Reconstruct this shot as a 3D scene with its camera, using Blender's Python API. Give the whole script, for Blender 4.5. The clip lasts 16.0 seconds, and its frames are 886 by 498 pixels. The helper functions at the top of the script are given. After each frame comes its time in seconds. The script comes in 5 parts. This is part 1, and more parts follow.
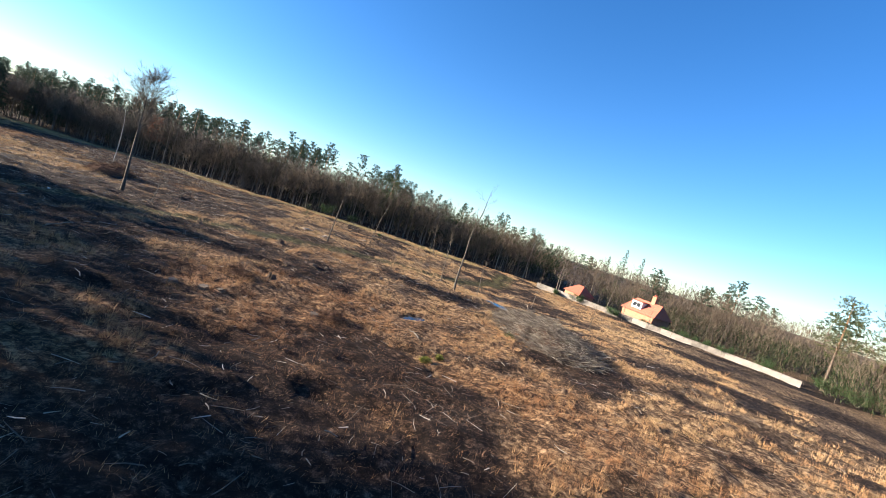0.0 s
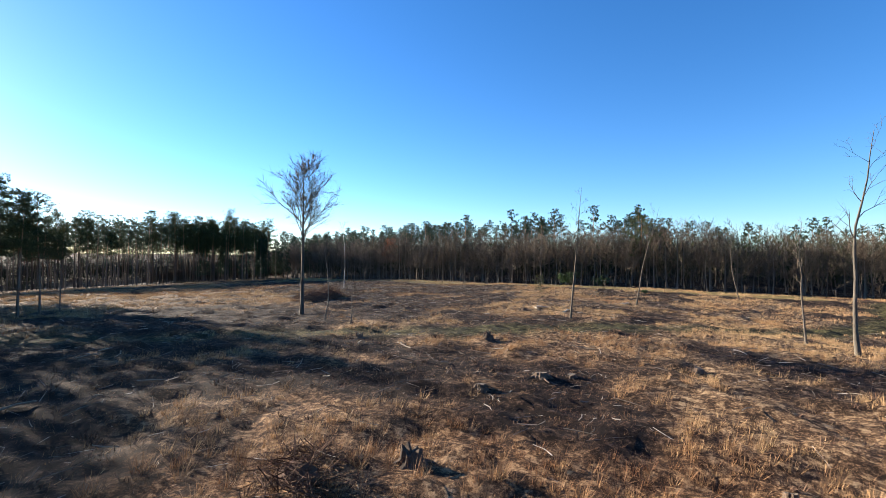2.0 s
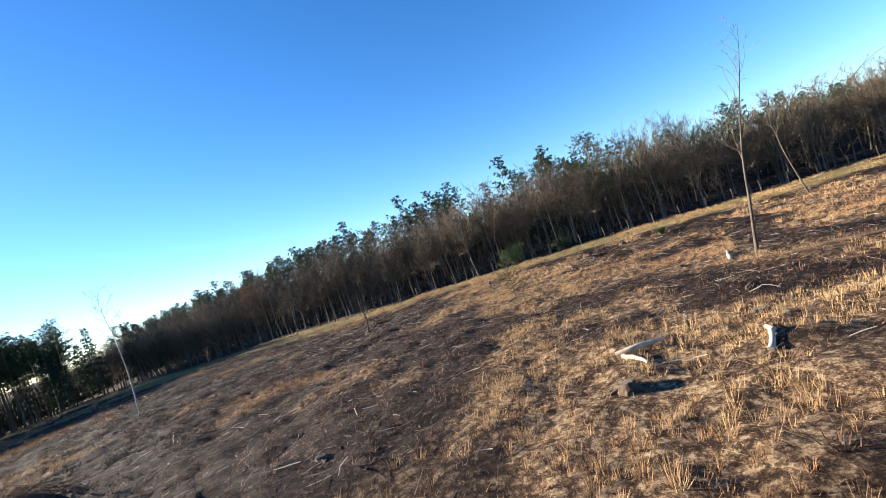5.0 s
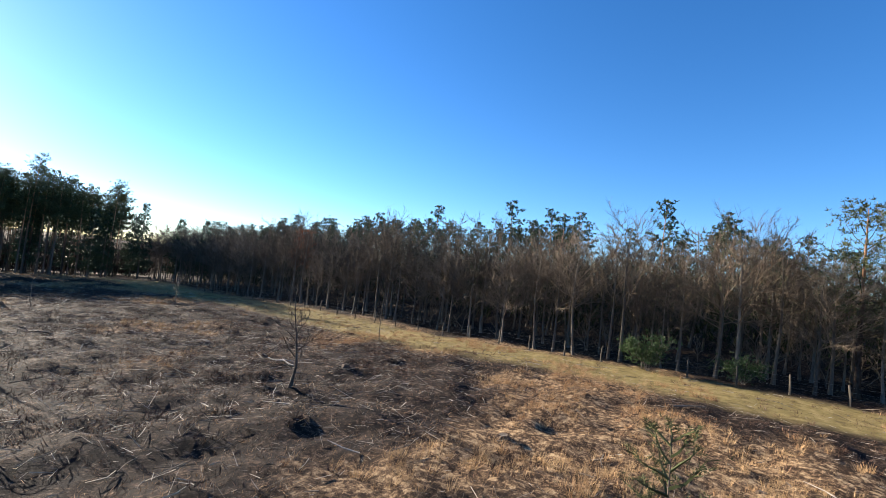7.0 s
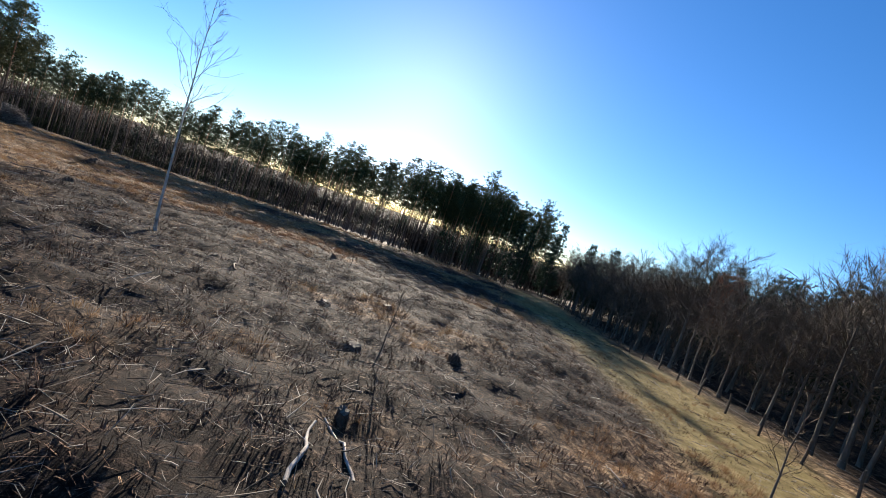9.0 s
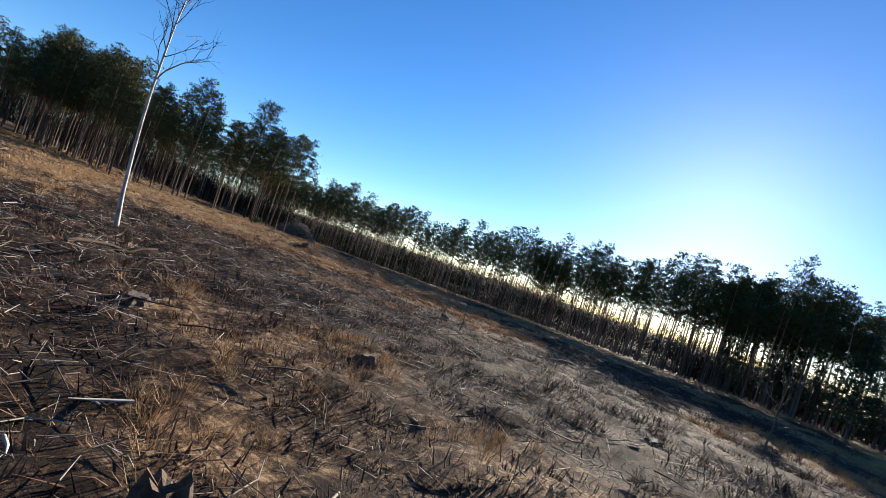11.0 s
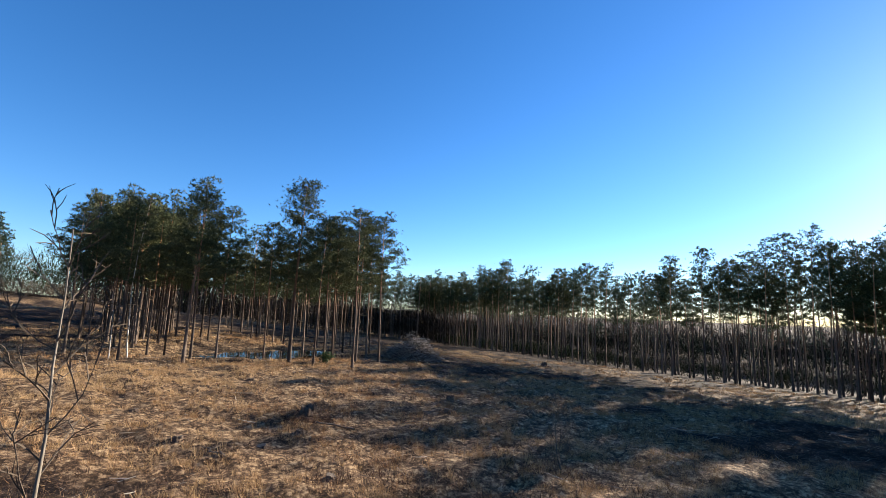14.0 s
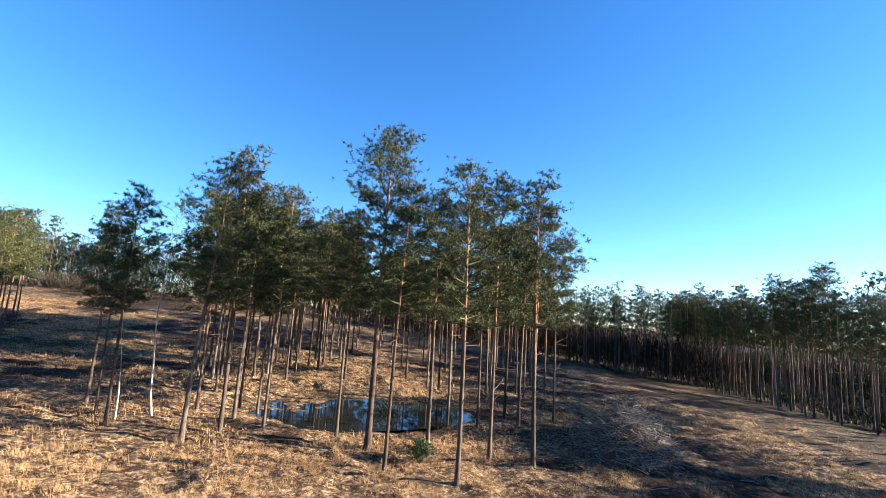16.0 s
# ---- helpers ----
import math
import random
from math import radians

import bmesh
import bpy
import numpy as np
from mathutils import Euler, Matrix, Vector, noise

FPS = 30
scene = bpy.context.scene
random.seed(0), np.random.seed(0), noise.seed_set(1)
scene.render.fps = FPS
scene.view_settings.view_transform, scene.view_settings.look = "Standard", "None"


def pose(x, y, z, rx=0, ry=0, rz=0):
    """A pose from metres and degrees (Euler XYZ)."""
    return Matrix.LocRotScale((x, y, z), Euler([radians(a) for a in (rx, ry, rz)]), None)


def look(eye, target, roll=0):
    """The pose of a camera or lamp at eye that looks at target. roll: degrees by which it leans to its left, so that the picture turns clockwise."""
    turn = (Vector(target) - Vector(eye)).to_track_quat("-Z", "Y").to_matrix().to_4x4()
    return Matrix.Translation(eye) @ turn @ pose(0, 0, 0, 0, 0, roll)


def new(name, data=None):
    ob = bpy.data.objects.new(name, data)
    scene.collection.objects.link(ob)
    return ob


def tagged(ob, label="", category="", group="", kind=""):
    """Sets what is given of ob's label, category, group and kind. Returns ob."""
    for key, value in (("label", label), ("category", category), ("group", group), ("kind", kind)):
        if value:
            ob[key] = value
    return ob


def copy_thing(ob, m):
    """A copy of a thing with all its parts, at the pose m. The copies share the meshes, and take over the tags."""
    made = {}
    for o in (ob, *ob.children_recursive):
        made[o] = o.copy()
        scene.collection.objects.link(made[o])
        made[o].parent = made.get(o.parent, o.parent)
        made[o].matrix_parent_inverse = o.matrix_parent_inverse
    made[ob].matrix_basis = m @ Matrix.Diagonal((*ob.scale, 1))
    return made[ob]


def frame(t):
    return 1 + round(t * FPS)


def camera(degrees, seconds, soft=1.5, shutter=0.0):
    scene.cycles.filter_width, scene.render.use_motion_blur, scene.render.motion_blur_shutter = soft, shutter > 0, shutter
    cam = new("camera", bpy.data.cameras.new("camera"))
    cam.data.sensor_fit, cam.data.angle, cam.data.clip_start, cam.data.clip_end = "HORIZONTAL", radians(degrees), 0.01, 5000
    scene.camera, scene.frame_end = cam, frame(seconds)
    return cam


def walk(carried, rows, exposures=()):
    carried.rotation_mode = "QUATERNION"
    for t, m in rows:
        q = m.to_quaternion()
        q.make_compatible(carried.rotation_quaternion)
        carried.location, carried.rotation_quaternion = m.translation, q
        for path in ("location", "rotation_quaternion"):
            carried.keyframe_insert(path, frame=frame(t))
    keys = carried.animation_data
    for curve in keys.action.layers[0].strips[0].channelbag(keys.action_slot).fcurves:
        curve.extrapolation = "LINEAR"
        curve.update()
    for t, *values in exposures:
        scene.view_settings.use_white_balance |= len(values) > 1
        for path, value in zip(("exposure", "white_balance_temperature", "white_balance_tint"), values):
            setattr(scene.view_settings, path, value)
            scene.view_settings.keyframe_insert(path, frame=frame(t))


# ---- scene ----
cam = camera(88.5, 16.0, 0.55)
PATH = [
    (0, (-0.082, 0.198, 7.937), (1.913, 0.141, 7.801), 17.9),
    (0.5, (5.023, 0.043, 6.948), (7.002, 0.320, 6.865), 15.0),
    (1, (10.138, 0.608, 6.120), (12.060, 1.155, 6.042), 10.3),
    (1.5, (15.082, 1.779, 5.606), (16.905, 2.600, 5.563), 6.3),
    (2, (20.059, 3.626, 5.438), (21.798, 4.613, 5.463), 0.6),
    (2.5, (24.911, 6.042, 5.308), (26.685, 6.963, 5.386), -10.1),
    (3, (29.538, 8.563, 4.927), (31.327, 9.450, 5.038), -13.0),
    (3.2, (31.372, 9.590, 4.759), (33.161, 10.477, 4.869), -13.0),
    (5.3, (52.929, 19.081, 5.157), (54.865, 19.581, 5.147), -17.9),
    (5.5, (55.144, 19.503, 5.085), (57.075, 20.023, 5.102), -15.9),
    (6, (60.960, 20.714, 5.108), (62.861, 21.331, 5.191), -8.4),
    (6.5, (66.569, 21.882, 5.160), (68.413, 22.649, 5.272), -0.1),
    (7, (71.964, 23.254, 5.277), (73.703, 24.238, 5.377), 6.2),
    (7.5, (77.095, 25.053, 5.147), (78.620, 26.344, 5.223), 12.0),
    (8, (81.663, 27.455, 4.976), (82.846, 29.068, 4.993), 16.0),
    (8.5, (85.532, 30.393, 4.684), (86.262, 32.255, 4.635), 18.7),
    (9, (88.744, 33.669, 4.242), (88.996, 35.651, 4.148), 19.3),
    (9.2, (89.852, 34.988, 4.078), (89.992, 36.981, 3.977), 18.4),
    (11.3, (95.927, 50.815, 1.984), (94.751, 52.430, 2.088), 17.2),
    (11.5, (95.143, 52.690, 2.127), (93.882, 54.235, 2.278), 15.5),
    (12, (92.758, 57.247, 2.704), (91.412, 58.694, 3.011), 7.0),
    (12.5, (89.823, 61.998, 4.190), (88.486, 63.431, 4.588), -4.3),
    (13, (86.689, 66.583, 5.351), (85.271, 67.955, 5.676), -5.2),
    (13.5, (83.705, 71.000, 5.183), (82.191, 72.274, 5.472), -1.5),
    (14, (80.640, 75.176, 3.812), (79.002, 76.292, 4.076), 2.2),
    (14.5, (77.034, 79.328, 2.428), (75.236, 80.158, 2.704), 4.3),
    (15, (72.612, 83.222, 2.211), (70.698, 83.731, 2.486), 4.4),
    (15.5, (67.806, 86.703, 3.501), (65.855, 87.042, 3.785), 3.1),
    (16, (62.709, 89.941, 5.619), (60.732, 90.041, 5.901), 3.5),
]
walk(cam, [(t, look(eye, target, roll)) for t, eye, target, roll in PATH],
     [(0.0, 2.22), (1.0, 2.16), (3.0, 2.08), (6.0, 2.22), (7.0, 2.1), (8.0, 1.85), (9.0, 1.7), (12.0, 1.74), (13.5, 1.82), (14.2, 2.06), (15.0, 2.42), (16.0, 2.58)])

# ---- sky, sun, exposure ----
SUN_EL = radians(14.9)
world = bpy.data.worlds.new("sky")
scene.world = world
world.use_nodes = True
wn = world.node_tree.nodes
sky = wn.new("ShaderNodeTexSky")
sky.sky_type = 'NISHITA'
sky.sun_disc = False
sky.sun_elevation = SUN_EL
sky.sun_rotation = 0.0
sky.altitude = 50
sky.air_density = 0.85
sky.dust_density = 0.12
sky.ozone_density = 3.0
wn["Background"].inputs[1].default_value = 0.057
deep = wn.new("ShaderNodeHueSaturation")
deep.inputs["Saturation"].default_value = 1.21
deep.inputs["Hue"].default_value = 0.5
world.node_tree.links.new(sky.outputs[0], deep.inputs["Color"])
cool = wn.new("ShaderNodeMix")
cool.data_type, cool.blend_type = 'RGBA', 'MULTIPLY'
cool.inputs[0].default_value = 1.0
cool.inputs[7].default_value = (0.9, 0.985, 1.14, 1)
world.node_tree.links.new(deep.outputs[0], cool.inputs[6])
world.node_tree.links.new(cool.outputs[2], wn["Background"].inputs[0])
sun = new("sun", bpy.data.lights.new("sun", "SUN"))
sun.data.energy = 5.0
sun.data.angle = radians(0.53)
sun.data.color = (1.0, 0.88, 0.73)
sun.matrix_world = look((0, 0, 60), (0, -math.cos(SUN_EL) * 50, 60 - math.sin(SUN_EL) * 50))


# ---- materials ----
def material(name, stops, scale=3.0, detail=6.0, rough=0.85, bump=0.3, bump_scale=None, island=0.0,
             coords="Object", stretch=(1, 1, 1), translucent=0.0, tint="", obj_random=0.0, gloss=0.25):
    """A noise-varied surface: stops are (position, colour) of a ramp."""
    m = bpy.data.materials.new(name)
    m.use_nodes = True
    nt = m.node_tree
    n, l = nt.nodes, nt.links
    bsdf = n["Principled BSDF"]
    bsdf.inputs["Roughness"].default_value = rough
    bsdf.inputs["Specular IOR Level"].default_value = gloss
    tc = n.new("ShaderNodeTexCoord")
    mp = n.new("ShaderNodeMapping")
    mp.inputs["Scale"].default_value = stretch
    l.new(tc.outputs[coords], mp.inputs[0])
    no = n.new("ShaderNodeTexNoise")
    no.inputs["Scale"].default_value = scale
    no.inputs["Detail"].default_value = detail
    no.inputs["Roughness"].default_value = 0.65
    l.new(mp.outputs[0], no.inputs["Vector"])
    fac = no.outputs["Fac"]
    if island or obj_random:
        if island:
            g = n.new("ShaderNodeNewGeometry")
            src = g.outputs["Random Per Island"]
        else:
            g = n.new("ShaderNodeObjectInfo")
            src = g.outputs["Random"]
        mx = n.new("ShaderNodeMix")
        mx.inputs[0].default_value = island or obj_random
        l.new(fac, mx.inputs[2])
        l.new(src, mx.inputs[3])
        fac = mx.outputs[0]
    ramp = n.new("ShaderNodeValToRGB")
    el = ramp.color_ramp.elements
    while len(el) < len(stops):
        el.new(0.5)
    for e, (p, c) in zip(el, stops):
        e.position, e.color = p, (*c, 1)
    l.new(fac, ramp.inputs[0])
    col = ramp.outputs[0]
    if tint:
        at = n.new("ShaderNodeAttribute")
        at.attribute_name = tint
        mu = n.new("ShaderNodeMix")
        mu.data_type, mu.blend_type = 'RGBA', 'MULTIPLY'
        mu.inputs[0].default_value = 1.0
        l.new(col, mu.inputs[6])
        l.new(at.outputs["Color"], mu.inputs[7])
        col = mu.outputs[2]
    l.new(col, bsdf.inputs["Base Color"])
    if bump:
        nb = n.new("ShaderNodeTexNoise")
        nb.inputs["Scale"].default_value = bump_scale or scale * 4
        nb.inputs["Detail"].default_value = 5
        l.new(mp.outputs[0], nb.inputs["Vector"])
        bp = n.new("ShaderNodeBump")
        bp.inputs["Strength"].default_value = bump
        bp.inputs["Distance"].default_value = 0.03
        l.new(nb.outputs["Fac"], bp.inputs["Height"])
        l.new(bp.outputs[0], bsdf.inputs["Normal"])
    if translucent:
        tr = n.new("ShaderNodeBsdfTranslucent")
        l.new(col, tr.inputs[0])
        ms = n.new("ShaderNodeMixShader")
        ms.inputs[0].default_value = translucent
        l.new(bsdf.outputs[0], ms.inputs[1])
        l.new(tr.outputs[0], ms.inputs[2])
        l.new(ms.outputs[0], n["Material Output"].inputs[0])
    return m


BARK = material("grey_brown_bark", [(0.25, (0.045, 0.038, 0.03)), (0.55, (0.115, 0.097, 0.075)), (0.8, (0.23, 0.2, 0.16))],
                6, bump=0.6, stretch=(1, 1, 0.25), obj_random=0.25)
OLD_BARK = material("dark_old_bark", [(0.25, (0.028, 0.022, 0.017)), (0.55, (0.075, 0.06, 0.046)), (0.8, (0.15, 0.125, 0.098))],
                    6, bump=0.6, stretch=(1, 1, 0.25))
TWIG = material("bare_twig", [(0.2, (0.05, 0.037, 0.026)), (0.6, (0.115, 0.087, 0.06)), (0.9, (0.21, 0.166, 0.118))],
                2, bump=0, obj_random=0.6)
BIRCH = material("pale_birch_bark", [(0.3, (0.13, 0.11, 0.09)), (0.5, (0.38, 0.34, 0.29)), (0.75, (0.6, 0.56, 0.5))],
                 3, bump=0.3, stretch=(1, 1, 0.8))
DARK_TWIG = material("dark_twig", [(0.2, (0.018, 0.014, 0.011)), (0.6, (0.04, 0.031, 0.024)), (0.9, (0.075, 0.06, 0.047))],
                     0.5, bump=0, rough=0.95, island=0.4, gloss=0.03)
NEEDLE = material("pine_needles", [(0.15, (0.013, 0.018, 0.009)), (0.5, (0.052, 0.062, 0.026)), (0.85, (0.165, 0.163, 0.07))],
                  1.5, bump=0, rough=0.75, island=0.45, translucent=0.06, gloss=0.1)
SPRUCE = material("spruce_needles", [(0.2, (0.012, 0.024, 0.013)), (0.55, (0.026, 0.045, 0.022)), (0.9, (0.06, 0.09, 0.04))],
                  1.5, bump=0, rough=0.65, island=0.45, translucent=0.1)
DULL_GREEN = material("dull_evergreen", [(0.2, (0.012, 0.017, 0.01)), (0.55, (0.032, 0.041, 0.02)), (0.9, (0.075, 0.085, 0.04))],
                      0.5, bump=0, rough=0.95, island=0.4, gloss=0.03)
LEAF = material("evergreen_leaf", [(0.2, (0.015, 0.03, 0.01)), (0.55, (0.035, 0.065, 0.02)), (0.9, (0.08, 0.12, 0.035))],
                1.5, bump=0, rough=0.45, island=0.5, translucent=0.2)
GORSE_M = material("gorse_bloom", [(0.2, (0.03, 0.05, 0.015)), (0.55, (0.1, 0.12, 0.02)), (0.9, (0.42, 0.34, 0.04))],
                   2, bump=0, rough=0.6, island=0.6, translucent=0.2)
RUSSET = material("russet_leaf", [(0.2, (0.09, 0.03, 0.015)), (0.6, (0.2, 0.07, 0.03)), (0.9, (0.3, 0.12, 0.05))],
                  2, bump=0, island=0.5, translucent=0.25)
STRAW = material("dry_grass", [(0.2, (0.15, 0.094, 0.05)), (0.5, (0.345, 0.24, 0.132)), (0.85, (0.54, 0.405, 0.24))],
                 0.6, bump=0, rough=0.7, island=0.5, translucent=0.1, tint="tint")
HEATHER = material("dry_heather", [(0.2, (0.032, 0.019, 0.013)), (0.55, (0.096, 0.056, 0.037)), (0.9, (0.22, 0.138, 0.09))],
                   1.2, bump=0, island=0.5, gloss=0.08)
STICK = material("weathered_stick", [(0.15, (0.05, 0.038, 0.03)), (0.55, (0.12, 0.098, 0.076)), (0.93, (0.33, 0.285, 0.225))],
                 1.0, bump=0.2, island=0.8)
PALE_STICK = material("pale_stick", [(0.15, (0.06, 0.049, 0.04)), (0.5, (0.18, 0.153, 0.125)), (0.9, (0.42, 0.375, 0.315))],
                      1.0, bump=0.2, island=0.8)
CUT = material("cut_wood", [(0.25, (0.05, 0.04, 0.03)), (0.5, (0.12, 0.095, 0.07)), (0.8, (0.23, 0.185, 0.135))], 14, bump=0.6)
BARE = material("peeled_log", [(0.2, (0.28, 0.22, 0.16)), (0.55, (0.48, 0.41, 0.31)), (0.85, (0.64, 0.57, 0.46))],
                5, bump=0.4, stretch=(1, 1, 0.3))
STUMP = material("old_stump", [(0.25, (0.032, 0.022, 0.015)), (0.55, (0.095, 0.064, 0.043)), (0.85, (0.18, 0.125, 0.085))],
                 8, bump=0.8, stretch=(1, 1, 0.4), obj_random=0.2)
POST = material("weathered_post", [(0.2, (0.035, 0.03, 0.024)), (0.55, (0.075, 0.065, 0.05)), (0.85, (0.14, 0.12, 0.095))],
                10, bump=0.4, stretch=(1, 1, 0.2), obj_random=0.3)
WIRE = material("dull_wire", [(0.3, (0.2, 0.2, 0.2)), (0.7, (0.35, 0.34, 0.33))], 5, bump=0, rough=0.5)
RENDER_M = material("pale_render", [(0.3, (0.08, 0.07, 0.058)), (0.5, (0.2, 0.175, 0.148)), (0.75, (0.31, 0.275, 0.235))],
                    1.6, bump=0.5, bump_scale=20, obj_random=0.3)
BRICK_M = material("warm_brick", [(0.2, (0.25, 0.11, 0.07)), (0.55, (0.36, 0.17, 0.1)), (0.85, (0.45, 0.25, 0.16))], 3, bump=0.3)
TILE_M = material("orange_roof_tile", [(0.2, (0.22, 0.06, 0.038)), (0.55, (0.34, 0.098, 0.06)), (0.85, (0.44, 0.15, 0.095))],
                  2.5, bump=0.3, obj_random=0.35)
SLATE = material("grey_slate", [(0.2, (0.06, 0.06, 0.062)), (0.8, (0.13, 0.13, 0.13))], 3, bump=0.2)
WHITE = material("white_paint", [(0.2, (0.5, 0.49, 0.47)), (0.8, (0.66, 0.65, 0.63))], 4, bump=0.1)
GLASS = material("dark_window_glass", [(0.2, (0.02, 0.024, 0.03)), (0.8, (0.04, 0.045, 0.05))], 2, bump=0, rough=0.08)


def water_material():
    m = bpy.data.materials.new("dark_pond_water")
    m.use_nodes = True
    n, l = m.node_tree.nodes, m.node_tree.links
    b = n["Principled BSDF"]
    b.inputs["Base Color"].default_value = (0.012, 0.014, 0.014, 1)
    b.inputs["Roughness"].default_value = 0.03
    b.inputs["IOR"].default_value = 1.33
    no = n.new("ShaderNodeTexNoise")
    no.inputs["Scale"].default_value = 1.6
    no.inputs["Detail"].default_value = 3
    bp = n.new("ShaderNodeBump")
    bp.inputs["Strength"].default_value = 0.06
    bp.inputs["Distance"].default_value = 0.02
    l.new(no.outputs["Fac"], bp.inputs["Height"])
    l.new(bp.outputs[0], b.inputs["Normal"])
    return m


WATER = water_material()


def pine_bark():
    """Scots pine: grey-brown plates low down, orange flakes higher up the stem."""
    m = material("pine_bark", [(0.25, (0.024, 0.018, 0.014)), (0.5, (0.08, 0.06, 0.046)), (0.8, (0.2, 0.158, 0.125))],
                 7, bump=0.6, stretch=(1, 1, 0.3), obj_random=0.3, gloss=0.05)
    n, l = m.node_tree.nodes, m.node_tree.links
    b = n["Principled BSDF"]
    low = b.inputs["Base Color"].links[0].from_socket
    tc = next(k for k in n if k.type == 'TEX_COORD')
    sep = n.new("ShaderNodeSeparateXYZ")
    l.new(tc.outputs["Object"], sep.inputs[0])
    mr = n.new("ShaderNodeMapRange")
    mr.inputs[1].default_value, mr.inputs[2].default_value = 5.0, 11.0
    l.new(sep.outputs[2], mr.inputs[0])
    mx = n.new("ShaderNodeMix")
    mx.data_type = 'RGBA'
    mx.inputs[7].default_value = (0.27, 0.145, 0.08, 1)
    l.new(mr.outputs[0], mx.inputs[0])
    l.new(low, mx.inputs[6])
    l.new(mx.outputs[2], b.inputs["Base Color"])
    return m


PINE_BARK = pine_bark()


def ground_material():
    """Heath ground: straw litter, brown bracken, peat and grey brash by noise; mown strip and track by mask."""
    m = bpy.data.materials.new("heath_ground")
    m.use_nodes = True
    n, l = m.node_tree.nodes, m.node_tree.links
    b = n["Principled BSDF"]
    b.inputs["Roughness"].default_value = 0.95
    b.inputs["Specular IOR Level"].default_value = 0.1
    tc = n.new("ShaderNodeTexCoord")

    def nz(scale, detail=8.0, rough=0.7):
        k = n.new("ShaderNodeTexNoise")
        k.inputs["Scale"].default_value, k.inputs["Detail"].default_value = scale, detail
        k.inputs["Roughness"].default_value = rough
        l.new(tc.outputs["Object"], k.inputs["Vector"])
        return k.outputs["Fac"]

    def ramp(src, stops):
        r = n.new("ShaderNodeValToRGB")
        el = r.color_ramp.elements
        while len(el) < len(stops):
            el.new(0.5)
        for e, (p, c) in zip(el, stops):
            e.position, e.color = p, (*c, 1)
        l.new(src, r.inputs[0])
        return r.outputs[0]

    def mix(f, a, c):
        k = n.new("ShaderNodeMix")
        k.data_type = 'RGBA'
        l.new(f, k.inputs[0])
        l.new(a, k.inputs[6])
        l.new(c, k.inputs[7])
        return k.outputs[2]

    at = n.new("ShaderNodeAttribute")
    at.attribute_name = "cover"
    sep = n.new("ShaderNodeSeparateColor")
    l.new(at.outputs["Color"], sep.inputs[0])
    warp = n.new("ShaderNodeTexNoise")
    warp.inputs["Scale"].default_value = 7.0
    warp.inputs["Detail"].default_value = 5.0
    l.new(tc.outputs["Object"], warp.inputs["Vector"])
    shift = n.new("ShaderNodeVectorMath")
    shift.operation = 'MULTIPLY_ADD'
    l.new(warp.outputs["Color"], shift.inputs[0])
    shift.inputs[1].default_value = (0.28, 0.28, 0.28)
    l.new(tc.outputs["Object"], shift.inputs[2])

    def tussock(scale):
        k = n.new("ShaderNodeTexVoronoi")
        k.feature = 'SMOOTH_F1'
        k.inputs["Scale"].default_value = scale
        l.new(shift.outputs[0], k.inputs["Vector"])
        m2 = n.new("ShaderNodeMapRange")
        m2.inputs[1].default_value, m2.inputs[2].default_value = 0.6, 0.05
        l.new(k.outputs["Distance"], m2.inputs[0])
        return m2.outputs[0]

    def blend(a, c, f):
        k = n.new("ShaderNodeMix")
        k.inputs[0].default_value = f
        l.new(a, k.inputs[2])
        l.new(c, k.inputs[3])
        return k.outputs[0]

    hummock = blend(tussock(3.2), tussock(8.0), 0.5)
    fine = blend(nz(24.0, 5.0, 0.75), nz(1.1, 6.0), 0.3)
    rough = blend(fine, hummock, 0.3)
    straw = ramp(rough, [(0.38, (0.032, 0.02, 0.012)), (0.47, (0.155, 0.097, 0.054)), (0.53, (0.325, 0.227, 0.128)), (0.64, (0.5, 0.37, 0.215))])
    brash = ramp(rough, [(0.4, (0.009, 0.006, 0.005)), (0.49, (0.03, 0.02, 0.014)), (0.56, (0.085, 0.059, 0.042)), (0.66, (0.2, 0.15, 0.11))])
    mown = ramp(nz(1.3), [(0.3, (0.1, 0.075, 0.03)), (0.5, (0.2, 0.155, 0.06)), (0.7, (0.32, 0.25, 0.115))])
    track = ramp(rough, [(0.4, (0.02, 0.018, 0.009)), (0.5, (0.07, 0.064, 0.026)), (0.62, (0.17, 0.145, 0.065))])
    # the brash mask also carries the shade painted under the pine belt
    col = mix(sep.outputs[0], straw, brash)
    russet = n.new("ShaderNodeMix")
    russet.data_type, russet.blend_type = 'RGBA', 'MULTIPLY'
    l.new(at.outputs["Alpha"], russet.inputs[0])
    l.new(col, russet.inputs[6])
    russet.inputs[7].default_value = (0.74, 0.58, 0.48, 1)
    col = mix(sep.outputs[1], russet.outputs[2], mown)
    col = mix(sep.outputs[2], col, track)
    l.new(col, b.inputs["Base Color"])
    bp = n.new("ShaderNodeBump")
    bp.inputs["Strength"].default_value = 0.7
    bp.inputs["Distance"].default_value = 0.12
    l.new(rough, bp.inputs["Height"])
    l.new(bp.outputs[0], b.inputs["Normal"])
    return m


GROUND = ground_material()


